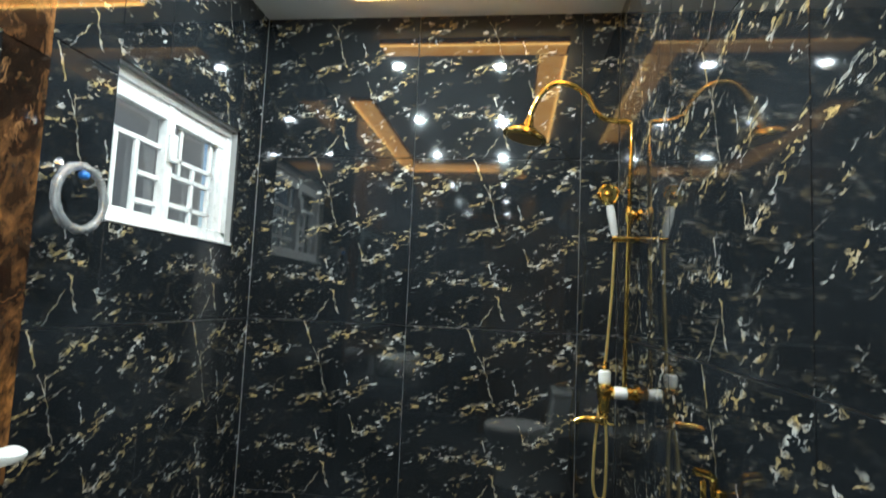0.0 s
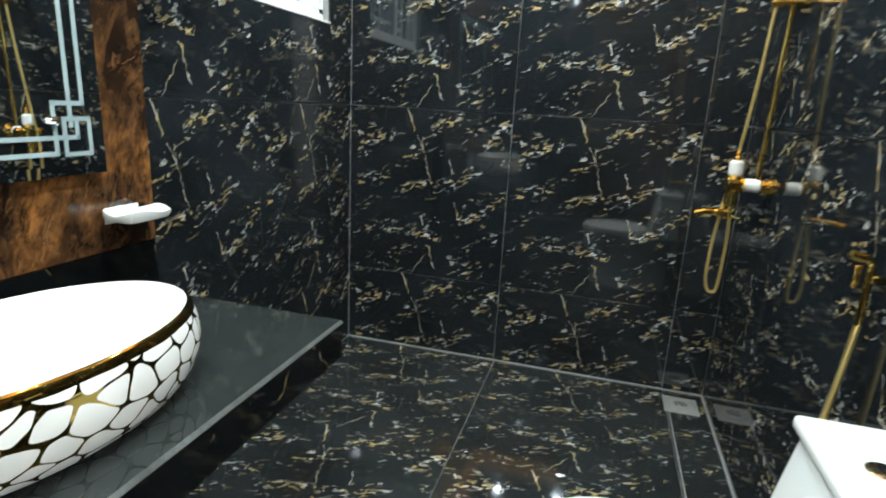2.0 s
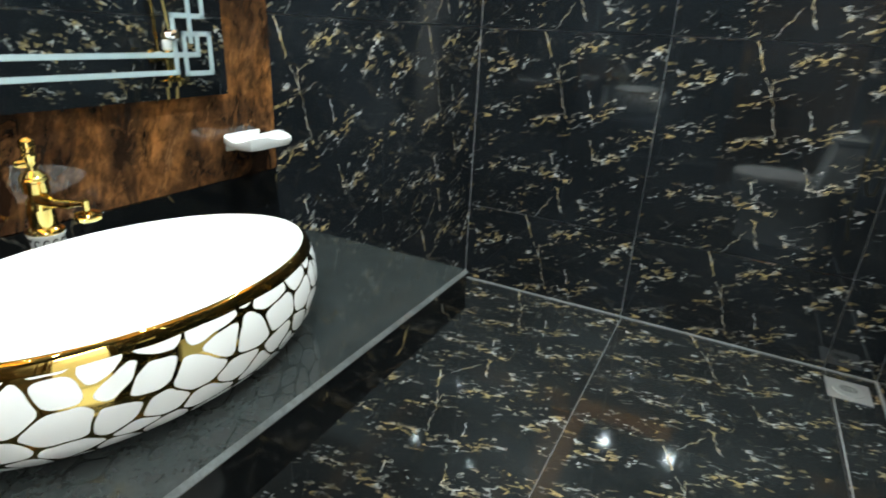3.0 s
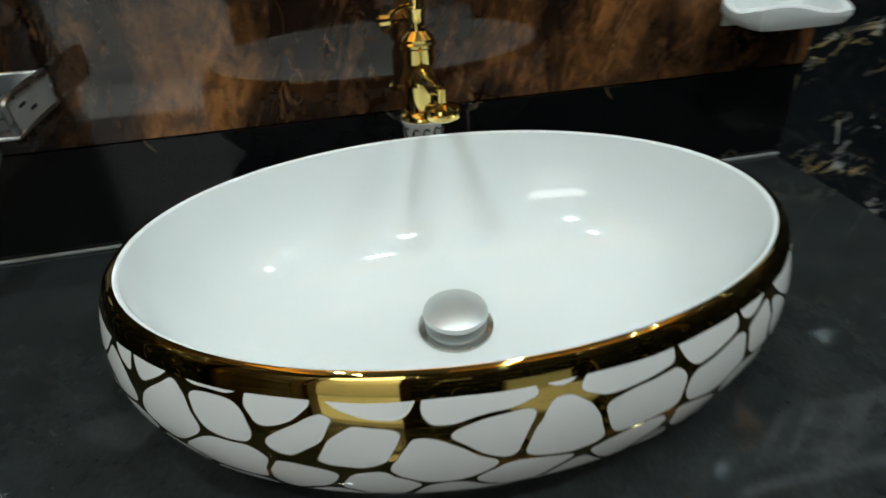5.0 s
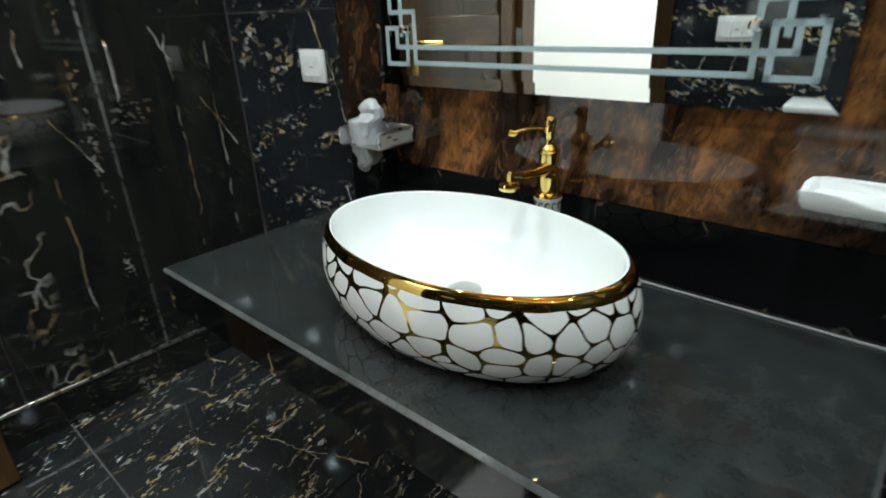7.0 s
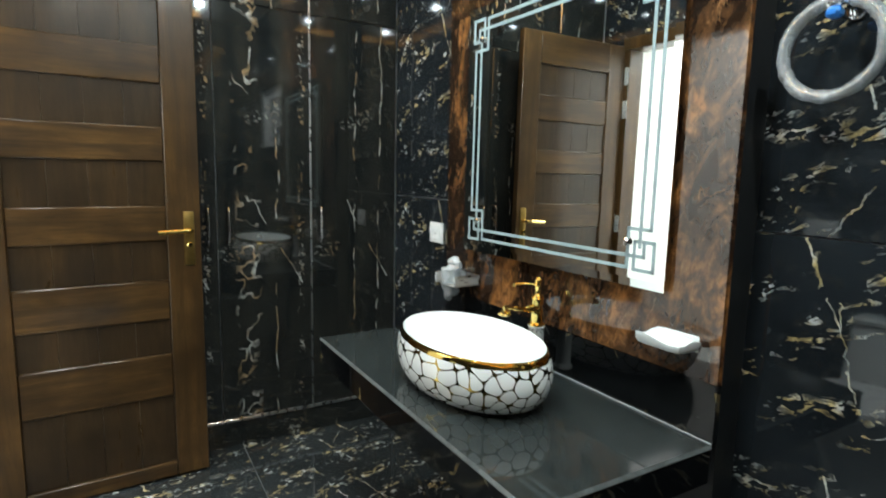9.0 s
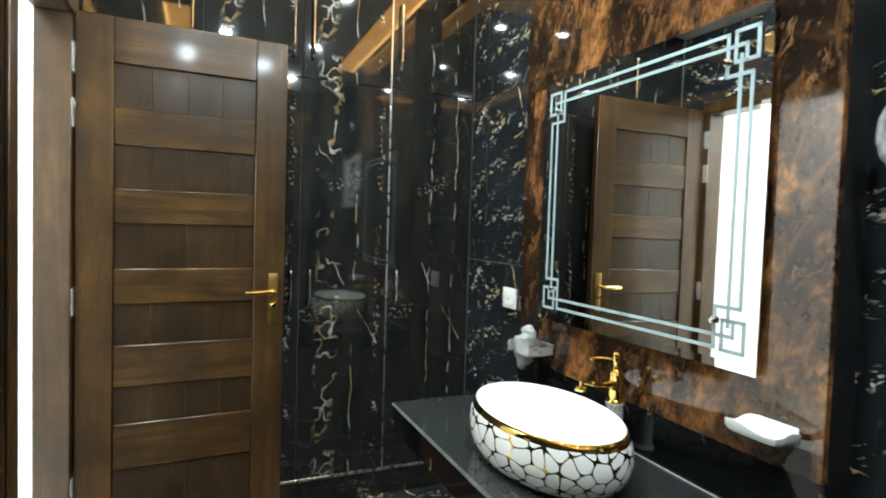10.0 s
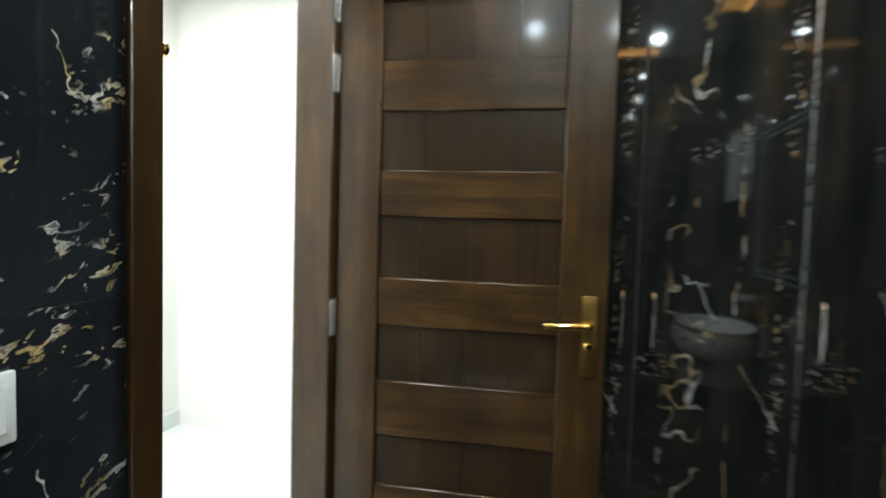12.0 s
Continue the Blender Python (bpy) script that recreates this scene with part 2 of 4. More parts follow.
def wood(name, dark, light, along=(14, 14, 1.1), rough=0.32, scale=1.0):
    m, nt, b = shader(name)
    vec = coords(nt, scale=tuple(a * scale for a in along))
    vec2 = coords(nt, scale=tuple(a * 3.0 * scale for a in along))
    w = warped(nt, vec, 0.8, 0.9)
    rings = noise_of(nt, w, 1.6, 5.0, 0.62, 0.8)
    pores = noise_of(nt, vec2, 5.0, 3.0, 0.7)
    col = ramp(nt, rings, [(0.30, dark), (0.52, tuple((a + c) / 2 for a, c in zip(dark, light))), (0.72, light)])
    col = blend(nt, ramp(nt, pores, [(0.50, 0.0), (0.72, 0.55)]), col, tuple(c * 0.35 for c in dark))
    stain = noise_of(nt, coords(nt), 3.2, 3.0, 0.6)
    col = blend(nt, ramp(nt, stain, [(0.35, 0.75), (0.62, 0.0)]), col, tuple(c * 0.50 for c in dark))
    nt.links.new(col, b.inputs["Base Color"])
    nt.links.new(ramp(nt, rings, [(0.3, rough * 1.25), (0.7, rough * 0.85)]), b.inputs["Roughness"])
    b.inputs["Coat Weight"].default_value, b.inputs["Coat Roughness"].default_value = 0.32, 0.10
    b.inputs["Specular IOR Level"].default_value = 0.35
    bump(nt, b, pores, 0.12, 0.001)
    return m


def plain(name, color, rough=0.4, metal=0.0, vary=0.12, grain=30.0, relief=0.02, coat=0.0, ior=1.5):
    m, nt, b = shader(name)
    vec = coords(nt)
    n = noise_of(nt, vec, grain, 4.0, 0.6)
    big = noise_of(nt, vec, grain * 0.13, 2.0)
    f = maths(nt, 'MULTIPLY', n, big)
    nt.links.new(ramp(nt, f, [(0.1, tuple(c * (1 - vary) for c in color)), (0.42, tuple(min(c * (1 + vary), 1) for c in color))]), b.inputs["Base Color"])
    nt.links.new(ramp(nt, n, [(0.25, rough * 0.8), (0.75, min(rough * 1.25, 1))]), b.inputs["Roughness"])
    b.inputs["Metallic"].default_value, b.inputs["Coat Weight"].default_value, b.inputs["IOR"].default_value = metal, coat, ior
    if relief:
        bump(nt, b, n, relief, 0.001)
    return m


def glow(name, color, strength):
    m, nt, b = shader(name)
    b.inputs["Base Color"].default_value = (*color, 1)
    b.inputs["Emission Color"].default_value = (*color, 1)
    b.inputs["Emission Strength"].default_value = strength
    return m


def basin_decor():
    """White glazed ceramic with a gold mirror-lustre net of rounded cells and a gold band below the rim; UV in metres."""
    m, nt, b = shader("basin_decor")
    vec = coords(nt, scale=(1, 1.22, 1), source="UV")
    w = warped(nt, vec, 14.0, 0.016)
    dist = []
    for feature in ('F1', 'SMOOTH_F1'):
        v = nt.nodes.new("ShaderNodeTexVoronoi")
        v.feature, v.voronoi_dimensions = feature, '2D'
        v.inputs["Scale"].default_value, v.inputs["Randomness"].default_value = 19.5, 1.0
        if feature == 'SMOOTH_F1':
            v.inputs["Smoothness"].default_value = 0.8
        nt.links.new(w, v.inputs["Vector"])
        dist.append(v.outputs["Distance"])
    soft = maths(nt, 'ADD', maths(nt, 'SUBTRACT', dist[0], dist[1]), maths(nt, 'MULTIPLY', maths(nt, 'SUBTRACT', noise_of(nt, vec, 24.0, 1.0), 0.5), 0.03))
    net = ramp(nt, soft, [(0.066, 0.0), (0.073, 1.0)])
    sep = nt.nodes.new("ShaderNodeSeparateXYZ")
    nt.links.new(coords(nt), sep.inputs[0])
    z = maths(nt, 'ADD', sep.outputs[2], maths(nt, 'MULTIPLY', maths(nt, 'SUBTRACT', noise_of(nt, vec, 14.0, 1.0), 0.5), 0.006))
    band = maths(nt, 'GREATER_THAN', z, 0.1365)
    mask = maths(nt, 'MAXIMUM', net, band)
    nt.links.new(blend(nt, mask, (0.80, 0.81, 0.80), (0.40, 0.28, 0.078)), b.inputs["Base Color"])
    nt.links.new(mask, b.inputs["Metallic"])
    b.inputs["Roughness"].default_value = 0.04
    bump(nt, b, mask, 0.08, 0.0006)
    return m


WALL = black_marble("black_gold_marble", 0.95, base=(0.0120, 0.0148, 0.0178), spread=0.040, printed=True)
FLOOR = black_marble("black_gold_floor_marble", base=(0.018, 0.021, 0.022), spread=0.02, printed=True)
CABINET = cabinet_marble("black_cabinet_marble", [0.30], [0.055], [0.17])
CABINET_DARK = cabinet_marble("black_cabinet_marble_dark", [], [], [0.23, 0.10])
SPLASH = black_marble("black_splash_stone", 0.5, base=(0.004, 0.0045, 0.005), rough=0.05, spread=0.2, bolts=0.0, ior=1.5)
RETURN = plain("honed_black_stone", (0.012, 0.013, 0.014), 0.38, vary=0.4, grain=60)
RUST = rust_marble("rust_marble")
COUNTER = plain("black_granite", (0.021, 0.025, 0.025), 0.05, vary=0.35, grain=190.0, ior=1.5)
GROUT = plain("grey_grout", (0.30, 0.30, 0.30), 0.7, grain=90)
# paler than the granite: the edge highlight is put into this colour
EDGE = plain("granite_edge_highlight", (0.085, 0.092, 0.092), 0.10, vary=0.3, grain=150.0)
SEALANT = plain("grey_sealant", (0.30, 0.31, 0.31), 0.5, grain=60)
ALU = plain("aluminium_trim", (0.55, 0.56, 0.57), 0.28, 1.0)
CHROME = plain("chrome", (0.82, 0.83, 0.85), 0.07, 1.0, vary=0.03, relief=0)
GOLD = plain("polished_gold", (0.93, 0.69, 0.23), 0.08, 1.0, vary=0.05, relief=0)
HOSE = plain("braided_gold_hose", (0.90, 0.68, 0.26), 0.34, 0.85, vary=0.12, grain=220.0, relief=0.2)
SATIN = plain("satin_steel", (0.55, 0.56, 0.56), 0.42, 0.6, vary=0.12)
PLUG = plain("satin_plug_steel", (0.58, 0.60, 0.59), 0.38, 0.6, vary=0.08)
CUPFILM, nt_, b_ = shader("cloudy_plastic")
b_.inputs["Transmission Weight"].default_value, b_.inputs["Roughness"].default_value = 0.62, 0.20
b_.inputs["Base Color"].default_value = (0.80, 0.84, 0.86, 1)
bump(nt_, b_, noise_of(nt_, coords(nt_), 70.0, 3.0), 0.8, 0.004)
BRASS = plain("aged_brass", (0.34, 0.22, 0.07), 0.34, 1.0, vary=0.25)
CERAMIC = plain("white_ceramic", (0.775, 0.81, 0.81), 0.06, vary=0.02, grain=6, relief=0)
PLASTIC = plain("white_plastic", (0.78, 0.79, 0.79), 0.28, vary=0.03, relief=0)
DECOR = basin_decor()
DOORWOOD = wood("walnut_frame_wood", (0.033, 0.0168, 0.0053), (0.100, 0.0515, 0.0160))
PANELWOOD = wood("walnut_panel_wood", (0.018, 0.0102, 0.0043), (0.050, 0.0280, 0.0112))
RAILWOOD = wood("walnut_rail_wood", (0.020, 0.0102, 0.0036), (0.106, 0.0545, 0.0165), along=(1.1, 14, 14))
CEILWOOD = wood("orange_ceiling_wood", (0.42, 0.19, 0.045), (0.62, 0.32, 0.09), along=(6, 6, 6), rough=0.25)
# grained glow that stands in for warm led light on the ceiling boards
LITBOARD, nt_, b_ = shader("lit_board_glow")
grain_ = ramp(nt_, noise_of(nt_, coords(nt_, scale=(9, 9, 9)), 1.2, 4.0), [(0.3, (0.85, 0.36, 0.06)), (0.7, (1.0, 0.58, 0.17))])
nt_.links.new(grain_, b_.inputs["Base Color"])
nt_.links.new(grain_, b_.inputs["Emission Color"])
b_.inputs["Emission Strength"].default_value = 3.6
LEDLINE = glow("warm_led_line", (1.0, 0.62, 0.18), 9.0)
PAINT = plain("white_ceiling_paint", (0.72, 0.72, 0.70), 0.8, vary=0.03, grain=40)
HALLPAINT = plain("white_hall_paint", (0.82, 0.82, 0.79), 0.8, vary=0.02)
HALLFLOOR = plain("pale_hall_tile", (0.70, 0.74, 0.72), 0.12, vary=0.05)
DIFFUSER = glow("lamp_diffuser", (0.95, 0.98, 1.0), 25.0)
FROST = plain("frosted_glass_line", (0.34, 0.43, 0.45), 0.5, vary=0.04)
OUTSIDE = plain("pale_outer_wall", (0.60, 0.60, 0.55), 0.8)
BLUE = plain("blue_film", (0.03, 0.20, 0.62), 0.3)
DARK = plain("dark_gap", (0.01, 0.01, 0.011), 0.6)
STEEL = plain("brushed_steel", (0.50, 0.49, 0.46), 0.22, 1.0, vary=0.1)

MIRROR, nt_, b_ = shader("mirror")
b_.inputs["Base Color"].default_value = (0.86, 0.89, 0.88, 1)
b_.inputs["Metallic"].default_value, b_.inputs["Roughness"].default_value = 1.0, 0.015
GLASS, nt_, b_ = shader("window_glass")
b_.inputs["Transmission Weight"].default_value, b_.inputs["Roughness"].default_value = 1.0, 0.02
b_.inputs["Base Color"].default_value = (0.85, 0.9, 0.9, 1)
FILM, nt_, b_ = shader("clear_plastic_film")
b_.inputs["Transmission Weight"].default_value, b_.inputs["Roughness"].default_value = 0.80, 0.10
b_.inputs["Base Color"].default_value = (0.86, 0.90, 0.93, 1)
bump(nt_, b_, noise_of(nt_, coords(nt_), 55.0, 3.0), 0.7, 0.004)


# ---- mesh helpers ----
def finish(bm, name, mat, smooth=False):
    bmesh.ops.recalc_face_normals(bm, faces=bm.faces)
    me = bpy.data.meshes.new(name)
    bm.to_mesh(me)
    bm.free()
    if smooth:
        for p in me.polygons:
            p.use_smooth = True
        me.set_sharp_from_angle(angle=radians(38))
    for mm in (mat if isinstance(mat, (list, tuple)) else [mat]):
        me.materials.append(mm)
    return me


def box(x0, x1, y0, y1, z0, z1, r=0.0, bm=None, seg=1):
    bm = bm or bmesh.new()
    vs = [bm.verts.new((x, y, z)) for z in (z0, z1) for y in (y0, y1) for x in (x0, x1)]
    fs = [bm.faces.new([vs[i] for i in q]) for q in ((0, 2, 3, 1), (4, 5, 7, 6), (0, 1, 5, 4), (2, 6, 7, 3), (0, 4, 6, 2), (1, 3, 7, 5))]
    if r:
        es = list({e for f in fs for e in f.edges})
        bmesh.ops.bevel(bm, geom=es, offset=r, segments=seg, affect='EDGES', profile=0.5)
    return bm


def lathe(profile, n=32, bm=None, sx=1.0, sy=1.0, cx=0.0, cy=0.0, caps=True):
    """A turned shape from (radius, z) pairs; sx and sy make it oval."""
    bm = bm or bmesh.new()
    rings = []
    for r, z in profile:
        rings.append([bm.verts.new((cx + r * sx * math.cos(a), cy + r * sy * math.sin(a), z)) for a in [2 * math.pi * i / n for i in range(n)]])
    for a, b in zip(rings, rings[1:]):
        for i in range(n):
            j = (i + 1) % n
            bm.faces.new((a[i], a[j], b[j], b[i]))
    if caps:
        for ring in (rings[0], rings[-1]):
            bm.faces.new(ring)
    return bm


def tube(points, r, n=12, bm=None, closed=False):
    """A round bar along a line of points; r is one radius or one for each point."""
    bm = bm or bmesh.new()
    pts = [Vector(p) for p in points]
    rs = [r] * len(pts) if isinstance(r, (int, float)) else list(r)
    up = None
    rings = []
    for i, p in enumerate(pts):
        a = pts[i - 1] if i or closed else p
        b = pts[(i + 1) % len(pts)] if i + 1 < len(pts) or closed else p
        d = (b - a).normalized()
        if up is None:
            up = d.orthogonal().normalized()
        up = (up - d * up.dot(d)).normalized()
        side = d.cross(up)
        rings.append([bm.verts.new(p + rs[i] * (math.cos(t) * up + math.sin(t) * side)) for t in [2 * math.pi * k / n for k in range(n)]])
    pairs = list(zip(rings, rings[1:])) + ([(rings[-1], rings[0])] if closed else [])
    for a, b in pairs:
        for k in range(n):
            j = (k + 1) % n
            bm.faces.new((a[k], a[j], b[j], b[k]))
    if not closed:
        bm.faces.new(rings[0])
        bm.faces.new(rings[-1])
    return bm


def smooth_line(points, n=8):
    """A rounded line through the points (Catmull-Rom)."""
    p = [Vector(q) for q in points]
    p = [2 * p[0] - p[1]] + p + [2 * p[-1] - p[-2]]
    out = []
    for i in range(1, len(p) - 2):
        for k in range(n):
            t = k / n
            out.append(0.5 * ((2 * p[i]) + (p[i + 1] - p[i - 1]) * t + (2 * p[i - 1] - 5 * p[i] + 4 * p[i + 1] - p[i + 2]) * t * t + (3 * p[i] - p[i - 1] - 3 * p[i + 1] + p[i + 2]) * t ** 3))
    return out + [p[-2]]


def moved(bm, m):
    bmesh.ops.transform(bm, matrix=m, verts=bm.verts)
    return bm


def thing(name, at, label, category, group="", m=None):
    ob = new(name)
    ob.empty_display_size = 0.05
    ob.matrix_world = m or Matrix.Translation(at)
    return tagged(ob, label, category, group)


def part(name, bm, mat, parent, label="", smooth=True, m=None):
    ob = new(name, finish(bm, name, mat, smooth))
    ob.parent = parent
    if m:
        ob.matrix_local = m
    return tagged(ob, label)


def structure(name, bm, mat, label, category, smooth=False):
    return tagged(new(name, finish(bm, name, mat, smooth)), label, category, kind="structure")


# ---- shell: cores of the walls, floor and ceiling ----
T = 0.010  # tile thickness
wall_north = structure("wall_north", box(WEST - 0.15, EAST + 0.10, NORTH + T, NORTH + 0.15, 0, TOP), GROUT, "shower wall clad in polished black gold-veined marble tiles", "wall")
bm = box(EAST + T, EAST + 0.10, DOOR_N + 0.06, NORTH + T, 0, TOP)
box(EAST + T, EAST + 0.10, -0.12, DOOR_S - 0.06, 0, TOP, bm=bm)
box(EAST + T, EAST + 0.10, DOOR_S - 0.06, DOOR_N + 0.06, DOOR_H + 0.06, TOP, bm=bm)
wall_east = structure("wall_east", bm, GROUT, "door wall clad in polished black gold-veined marble tiles", "wall")
bm = box(WEST - 0.15, WEST - T, -0.12, WIN[0], 0, TOP)
box(WEST - 0.15, WEST - T, WIN[1], NORTH + T, 0, TOP, bm=bm)
box(WEST - 0.15, WEST - T, WIN[0], WIN[1], 0, WIN[2], bm=bm)
box(WEST - 0.15, WEST - T, WIN[0], WIN[1], WIN[3], TOP, bm=bm)
wall_west = structure("wall_west", bm, GROUT, "window wall clad in polished black gold-veined marble tiles", "wall")
wall_south = structure("wall_south", box(WEST - T, EAST + T, -0.12, -0.03, 0, TOP), GROUT, "dark wall behind the marble-faced cabinet", "wall")
floor = structure("floor", box(WEST - 0.15, EAST + 0.10, -0.12, NORTH + 0.15, -0.12, -T), GROUT, "polished black gold-veined marble tile floor", "floor")
ceiling = structure("ceiling", box(WEST - 0.15, EAST + 0.10, -0.12, NORTH + 0.15, TOP, TOP + 0.12), PAINT, "flat white painted ceiling with wooden strips", "ceiling")

# built-out vanity wall: black core, rust marble face, black splash band
structure("wall_vanity", box(WEST, SLAB - 0.016, 0.712, 1.937, 0, TOP), RETURN, "built-out vanity wall with black polished stone returns", "wall")


# ---- ceiling strips and lamps ----
def wood_strip(corners, label):
    """An L of flat orange boards below the ceiling: two boards given as x0, x1, y0, y1."""
    ob = thing("ceiling_trim", (0, 0, TOP), label, "ceiling trim", "ceiling strips")
    for x0, x1, y0, y1 in corners:
        board = part("board", box(x0, x1, y0, y1, -0.030, 0.0, 0.004), CEILWOOD, ob)
        # added glowing sheet: the board's lit underside, put in as emission
        part("lit_board_face", box(x0 + 0.01, x1 - 0.01, y0 + 0.01, y1 - 0.01, -0.034, -0.0305), LITBOARD, board, "orange board face with its warm lit look put in as glow")
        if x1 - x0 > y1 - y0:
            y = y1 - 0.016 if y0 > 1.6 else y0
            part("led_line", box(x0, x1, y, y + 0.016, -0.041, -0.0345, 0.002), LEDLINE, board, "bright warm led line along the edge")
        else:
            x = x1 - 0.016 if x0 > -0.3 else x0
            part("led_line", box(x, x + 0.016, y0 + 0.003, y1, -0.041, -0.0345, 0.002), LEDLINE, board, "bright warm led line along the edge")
    return ob


wood_strip([(-0.62, 0.39, 2.92, 3.07), (0.23, 0.39, 1.25, 2.917)], "orange varnished wooden corner strip on the white ceiling")
wood_strip([(-1.03, -0.03, 0.18, 0.44), (-1.03, -0.87, 0.443, 2.22)], "orange varnished wooden corner strip on the white ceiling")

spot = thing("ceiling_spotlight", (*SPOTS[0], TOP), "small round white recessed led spotlight switched on", "spotlight", "ceiling spots")
part("trim_ring", lathe([(0.031, -0.001), (0.032, -0.008), (0.040, -0.010), (0.046, -0.006), (0.047, 0.0)], 28, caps=False), PLASTIC, spot)
part("diffuser", lathe([(0.031, -0.004), (0.001, -0.005)], 28), DIFFUSER, spot, "glowing round diffuser")
for sx, sy in SPOTS[1:]:
    copy_thing(spot, Matrix.Translation((sx, sy, TOP)))

# ---- hall beyond the door ----
HX = 2.3
structure("hall_floor", box(EAST + 0.10, HX, -1.2, 2.4, -0.10, 0.0), HALLFLOOR, "pale glossy tile floor of the bright hall", "floor")
structure("hall_ceiling", box(EAST + 0.10, HX, -1.2, 2.4, TOP, TOP + 0.1), HALLPAINT, "white hall ceiling", "ceiling")
bm = box(HX, HX + 0.1, -1.2, 2.4, 0, TOP)
box(EAST + 0.10, HX, -1.3, -1.2, 0, TOP, bm=bm)
box(EAST + 0.10, HX, 2.4, 2.5, 0, TOP, bm=bm)
structure("hall_wall", bm, HALLPAINT, "bright white painted hall wall", "wall")
structure("hall_skirting", box(HX - 0.012, HX, -1.2, 2.4, 0, 0.10, 0.003), HALLFLOOR, "pale tile skirting along the hall wall", "skirting")


# ---- door ----
def door_frame():
    ob = tagged(new("door_frame"), "dark walnut door frame around an open doorway", "door frame", kind="structure")
    ob.location = (EAST, DOOR_S, 0)
    w = DOOR_N - DOOR_S
    part("jamb", box(-0.012, 0.106, -0.058, 0.0, 0, DOOR_H + 0.058, 0.004), DOORWOOD, ob)
    part("jamb", box(-0.012, 0.106, w, w + 0.058, 0, DOOR_H + 0.058, 0.004), DOORWOOD, ob)
    part("head", box(-0.012, 0.106, 0.001, w - 0.001, DOOR_H, DOOR_H + 0.058, 0.004), DOORWOOD, ob)
    part("architrave", box(-0.022, -0.0125, w + 0.001, w + 0.07, 0, DOOR_H + 0.07, 0.003), DOORWOOD, ob)
    part("architrave", box(-0.022, -0.0125, -0.05, w, DOOR_H + 0.001, DOOR_H + 0.07, 0.003), DOORWOOD, ob)
    part("stop_bead", box(0.05, 0.065, w - 0.012, w - 0.0005, 0, DOOR_H, 0.002), DOORWOOD, ob)
    for z in (0.308, 1.028, 1.728, 1.928):
        leaf = part("hinge_leaf", box(-0.0145, -0.0123, -0.031, -0.003, z - 0.052, z + 0.052, 0.0006), SATIN, ob, "satin steel hinge leaf")
        for dy, dz in ((-0.022, -0.036), (-0.012, -0.012), (-0.022, 0.012), (-0.012, 0.036)):
            part("screw", moved(lathe([(0.0028, 0), (0.0026, 0.0008), (0.001, 0.001)], 10), pose(-0.0145, dy, z + dz, 0, -90, 0)), DARK, leaf)
    part("door_catch", moved(lathe([(0.004, 0), (0.004, 0.012), (0.011, 0.016), (0.012, 0.022), (0.007, 0.028)], 16), pose(-0.001, w, 1.60, 90, 0, 0)), GOLD, ob, "small round brass catch")
    return ob


door_frame()


def door_leaf():
    """A leaf 0.76 m wide, hinged at its local origin, running along -x; its room side faces +y."""
    ob = tagged(new("door_1"), "open dark walnut panel door with stepped horizontal rails", "door", kind="structure")
    ob.matrix_world = pose(EAST - 0.016, 0.226, 0.008, 0, 0, 3.0)
    W, H, D = 0.765, 2.095, 0.040
    stile = 0.125
    part("stile", box(-stile, 0, -D, 0, 0, H, 0.003), DOORWOOD, ob)
    part("stile", box(-W, -W + stile, -D, 0, 0, H, 0.003), DOORWOOD, ob)
    a, b = -W + stile + 0.0005, -stile - 0.0005
    part("top_rail", box(a, b, -D, 0, 1.925, H, 0.003), RAILWOOD, ob)
    part("bottom_rail", box(a, b, -D, 0, 0, 0.06, 0.003), RAILWOOD, ob)
    levels = [(1.616, 1.758), (1.318, 1.451), (1.003, 1.143), (0.679, 0.843), (0.353, 0.533)]
    tops = [1.925] + [lo for lo, hi in levels]
    for i, (lo, hi) in enumerate(levels):
        part("rail", box(a, b, -D + 0.004, -0.006, lo + 0.0005, hi - 0.0005, 0.004), RAILWOOD, ob)
        for k in range(4):
            x0 = a + (b - a) * k / 4
            part("panel_board", box(x0 + 0.0003, x0 + (b - a) / 4 - 0.0003, -D + 0.008, -0.014, hi, tops[i], 0.0008), PANELWOOD, ob)
    for k in range(4):
        x0 = a + (b - a) * k / 4
        part("panel_board", box(x0 + 0.0003, x0 + (b - a) / 4 - 0.0003, -D + 0.008, -0.014, 0.06, 0.353, 0.0008), PANELWOOD, ob)
    hx = -W + 0.045
    plate = part("handle_plate", box(hx - 0.020, hx + 0.020, 0.0, 0.006, 0.90, 1.12, 0.003, seg=2), BRASS, ob, "aged brass lock plate")
    part("lever", tube(smooth_line([(hx, 0.006, 1.045), (hx, 0.045, 1.045), (hx + 0.03, 0.052, 1.044), (hx + 0.118, 0.050, 1.040)]), 0.0098), GOLD, plate, "polished brass lever")
    part("lock_cylinder", moved(lathe([(0.011, 0), (0.011, 0.012), (0.009, 0.014)], 18), pose(hx, 0.006, 0.985, -90)), GOLD, plate)
    for z in (0.30, 1.02, 1.72, 1.92):
        h = part("hinge", box(-0.002, 0.012, -0.006, 0.004, z - 0.055, z + 0.055, 0.001), STEEL, ob)
        part("knuckle", moved(lathe([(0.006, 0), (0.006, 0.112)], 12), pose(0.008, 0.006, z - 0.056)), STEEL, h)
    return ob


door_leaf()


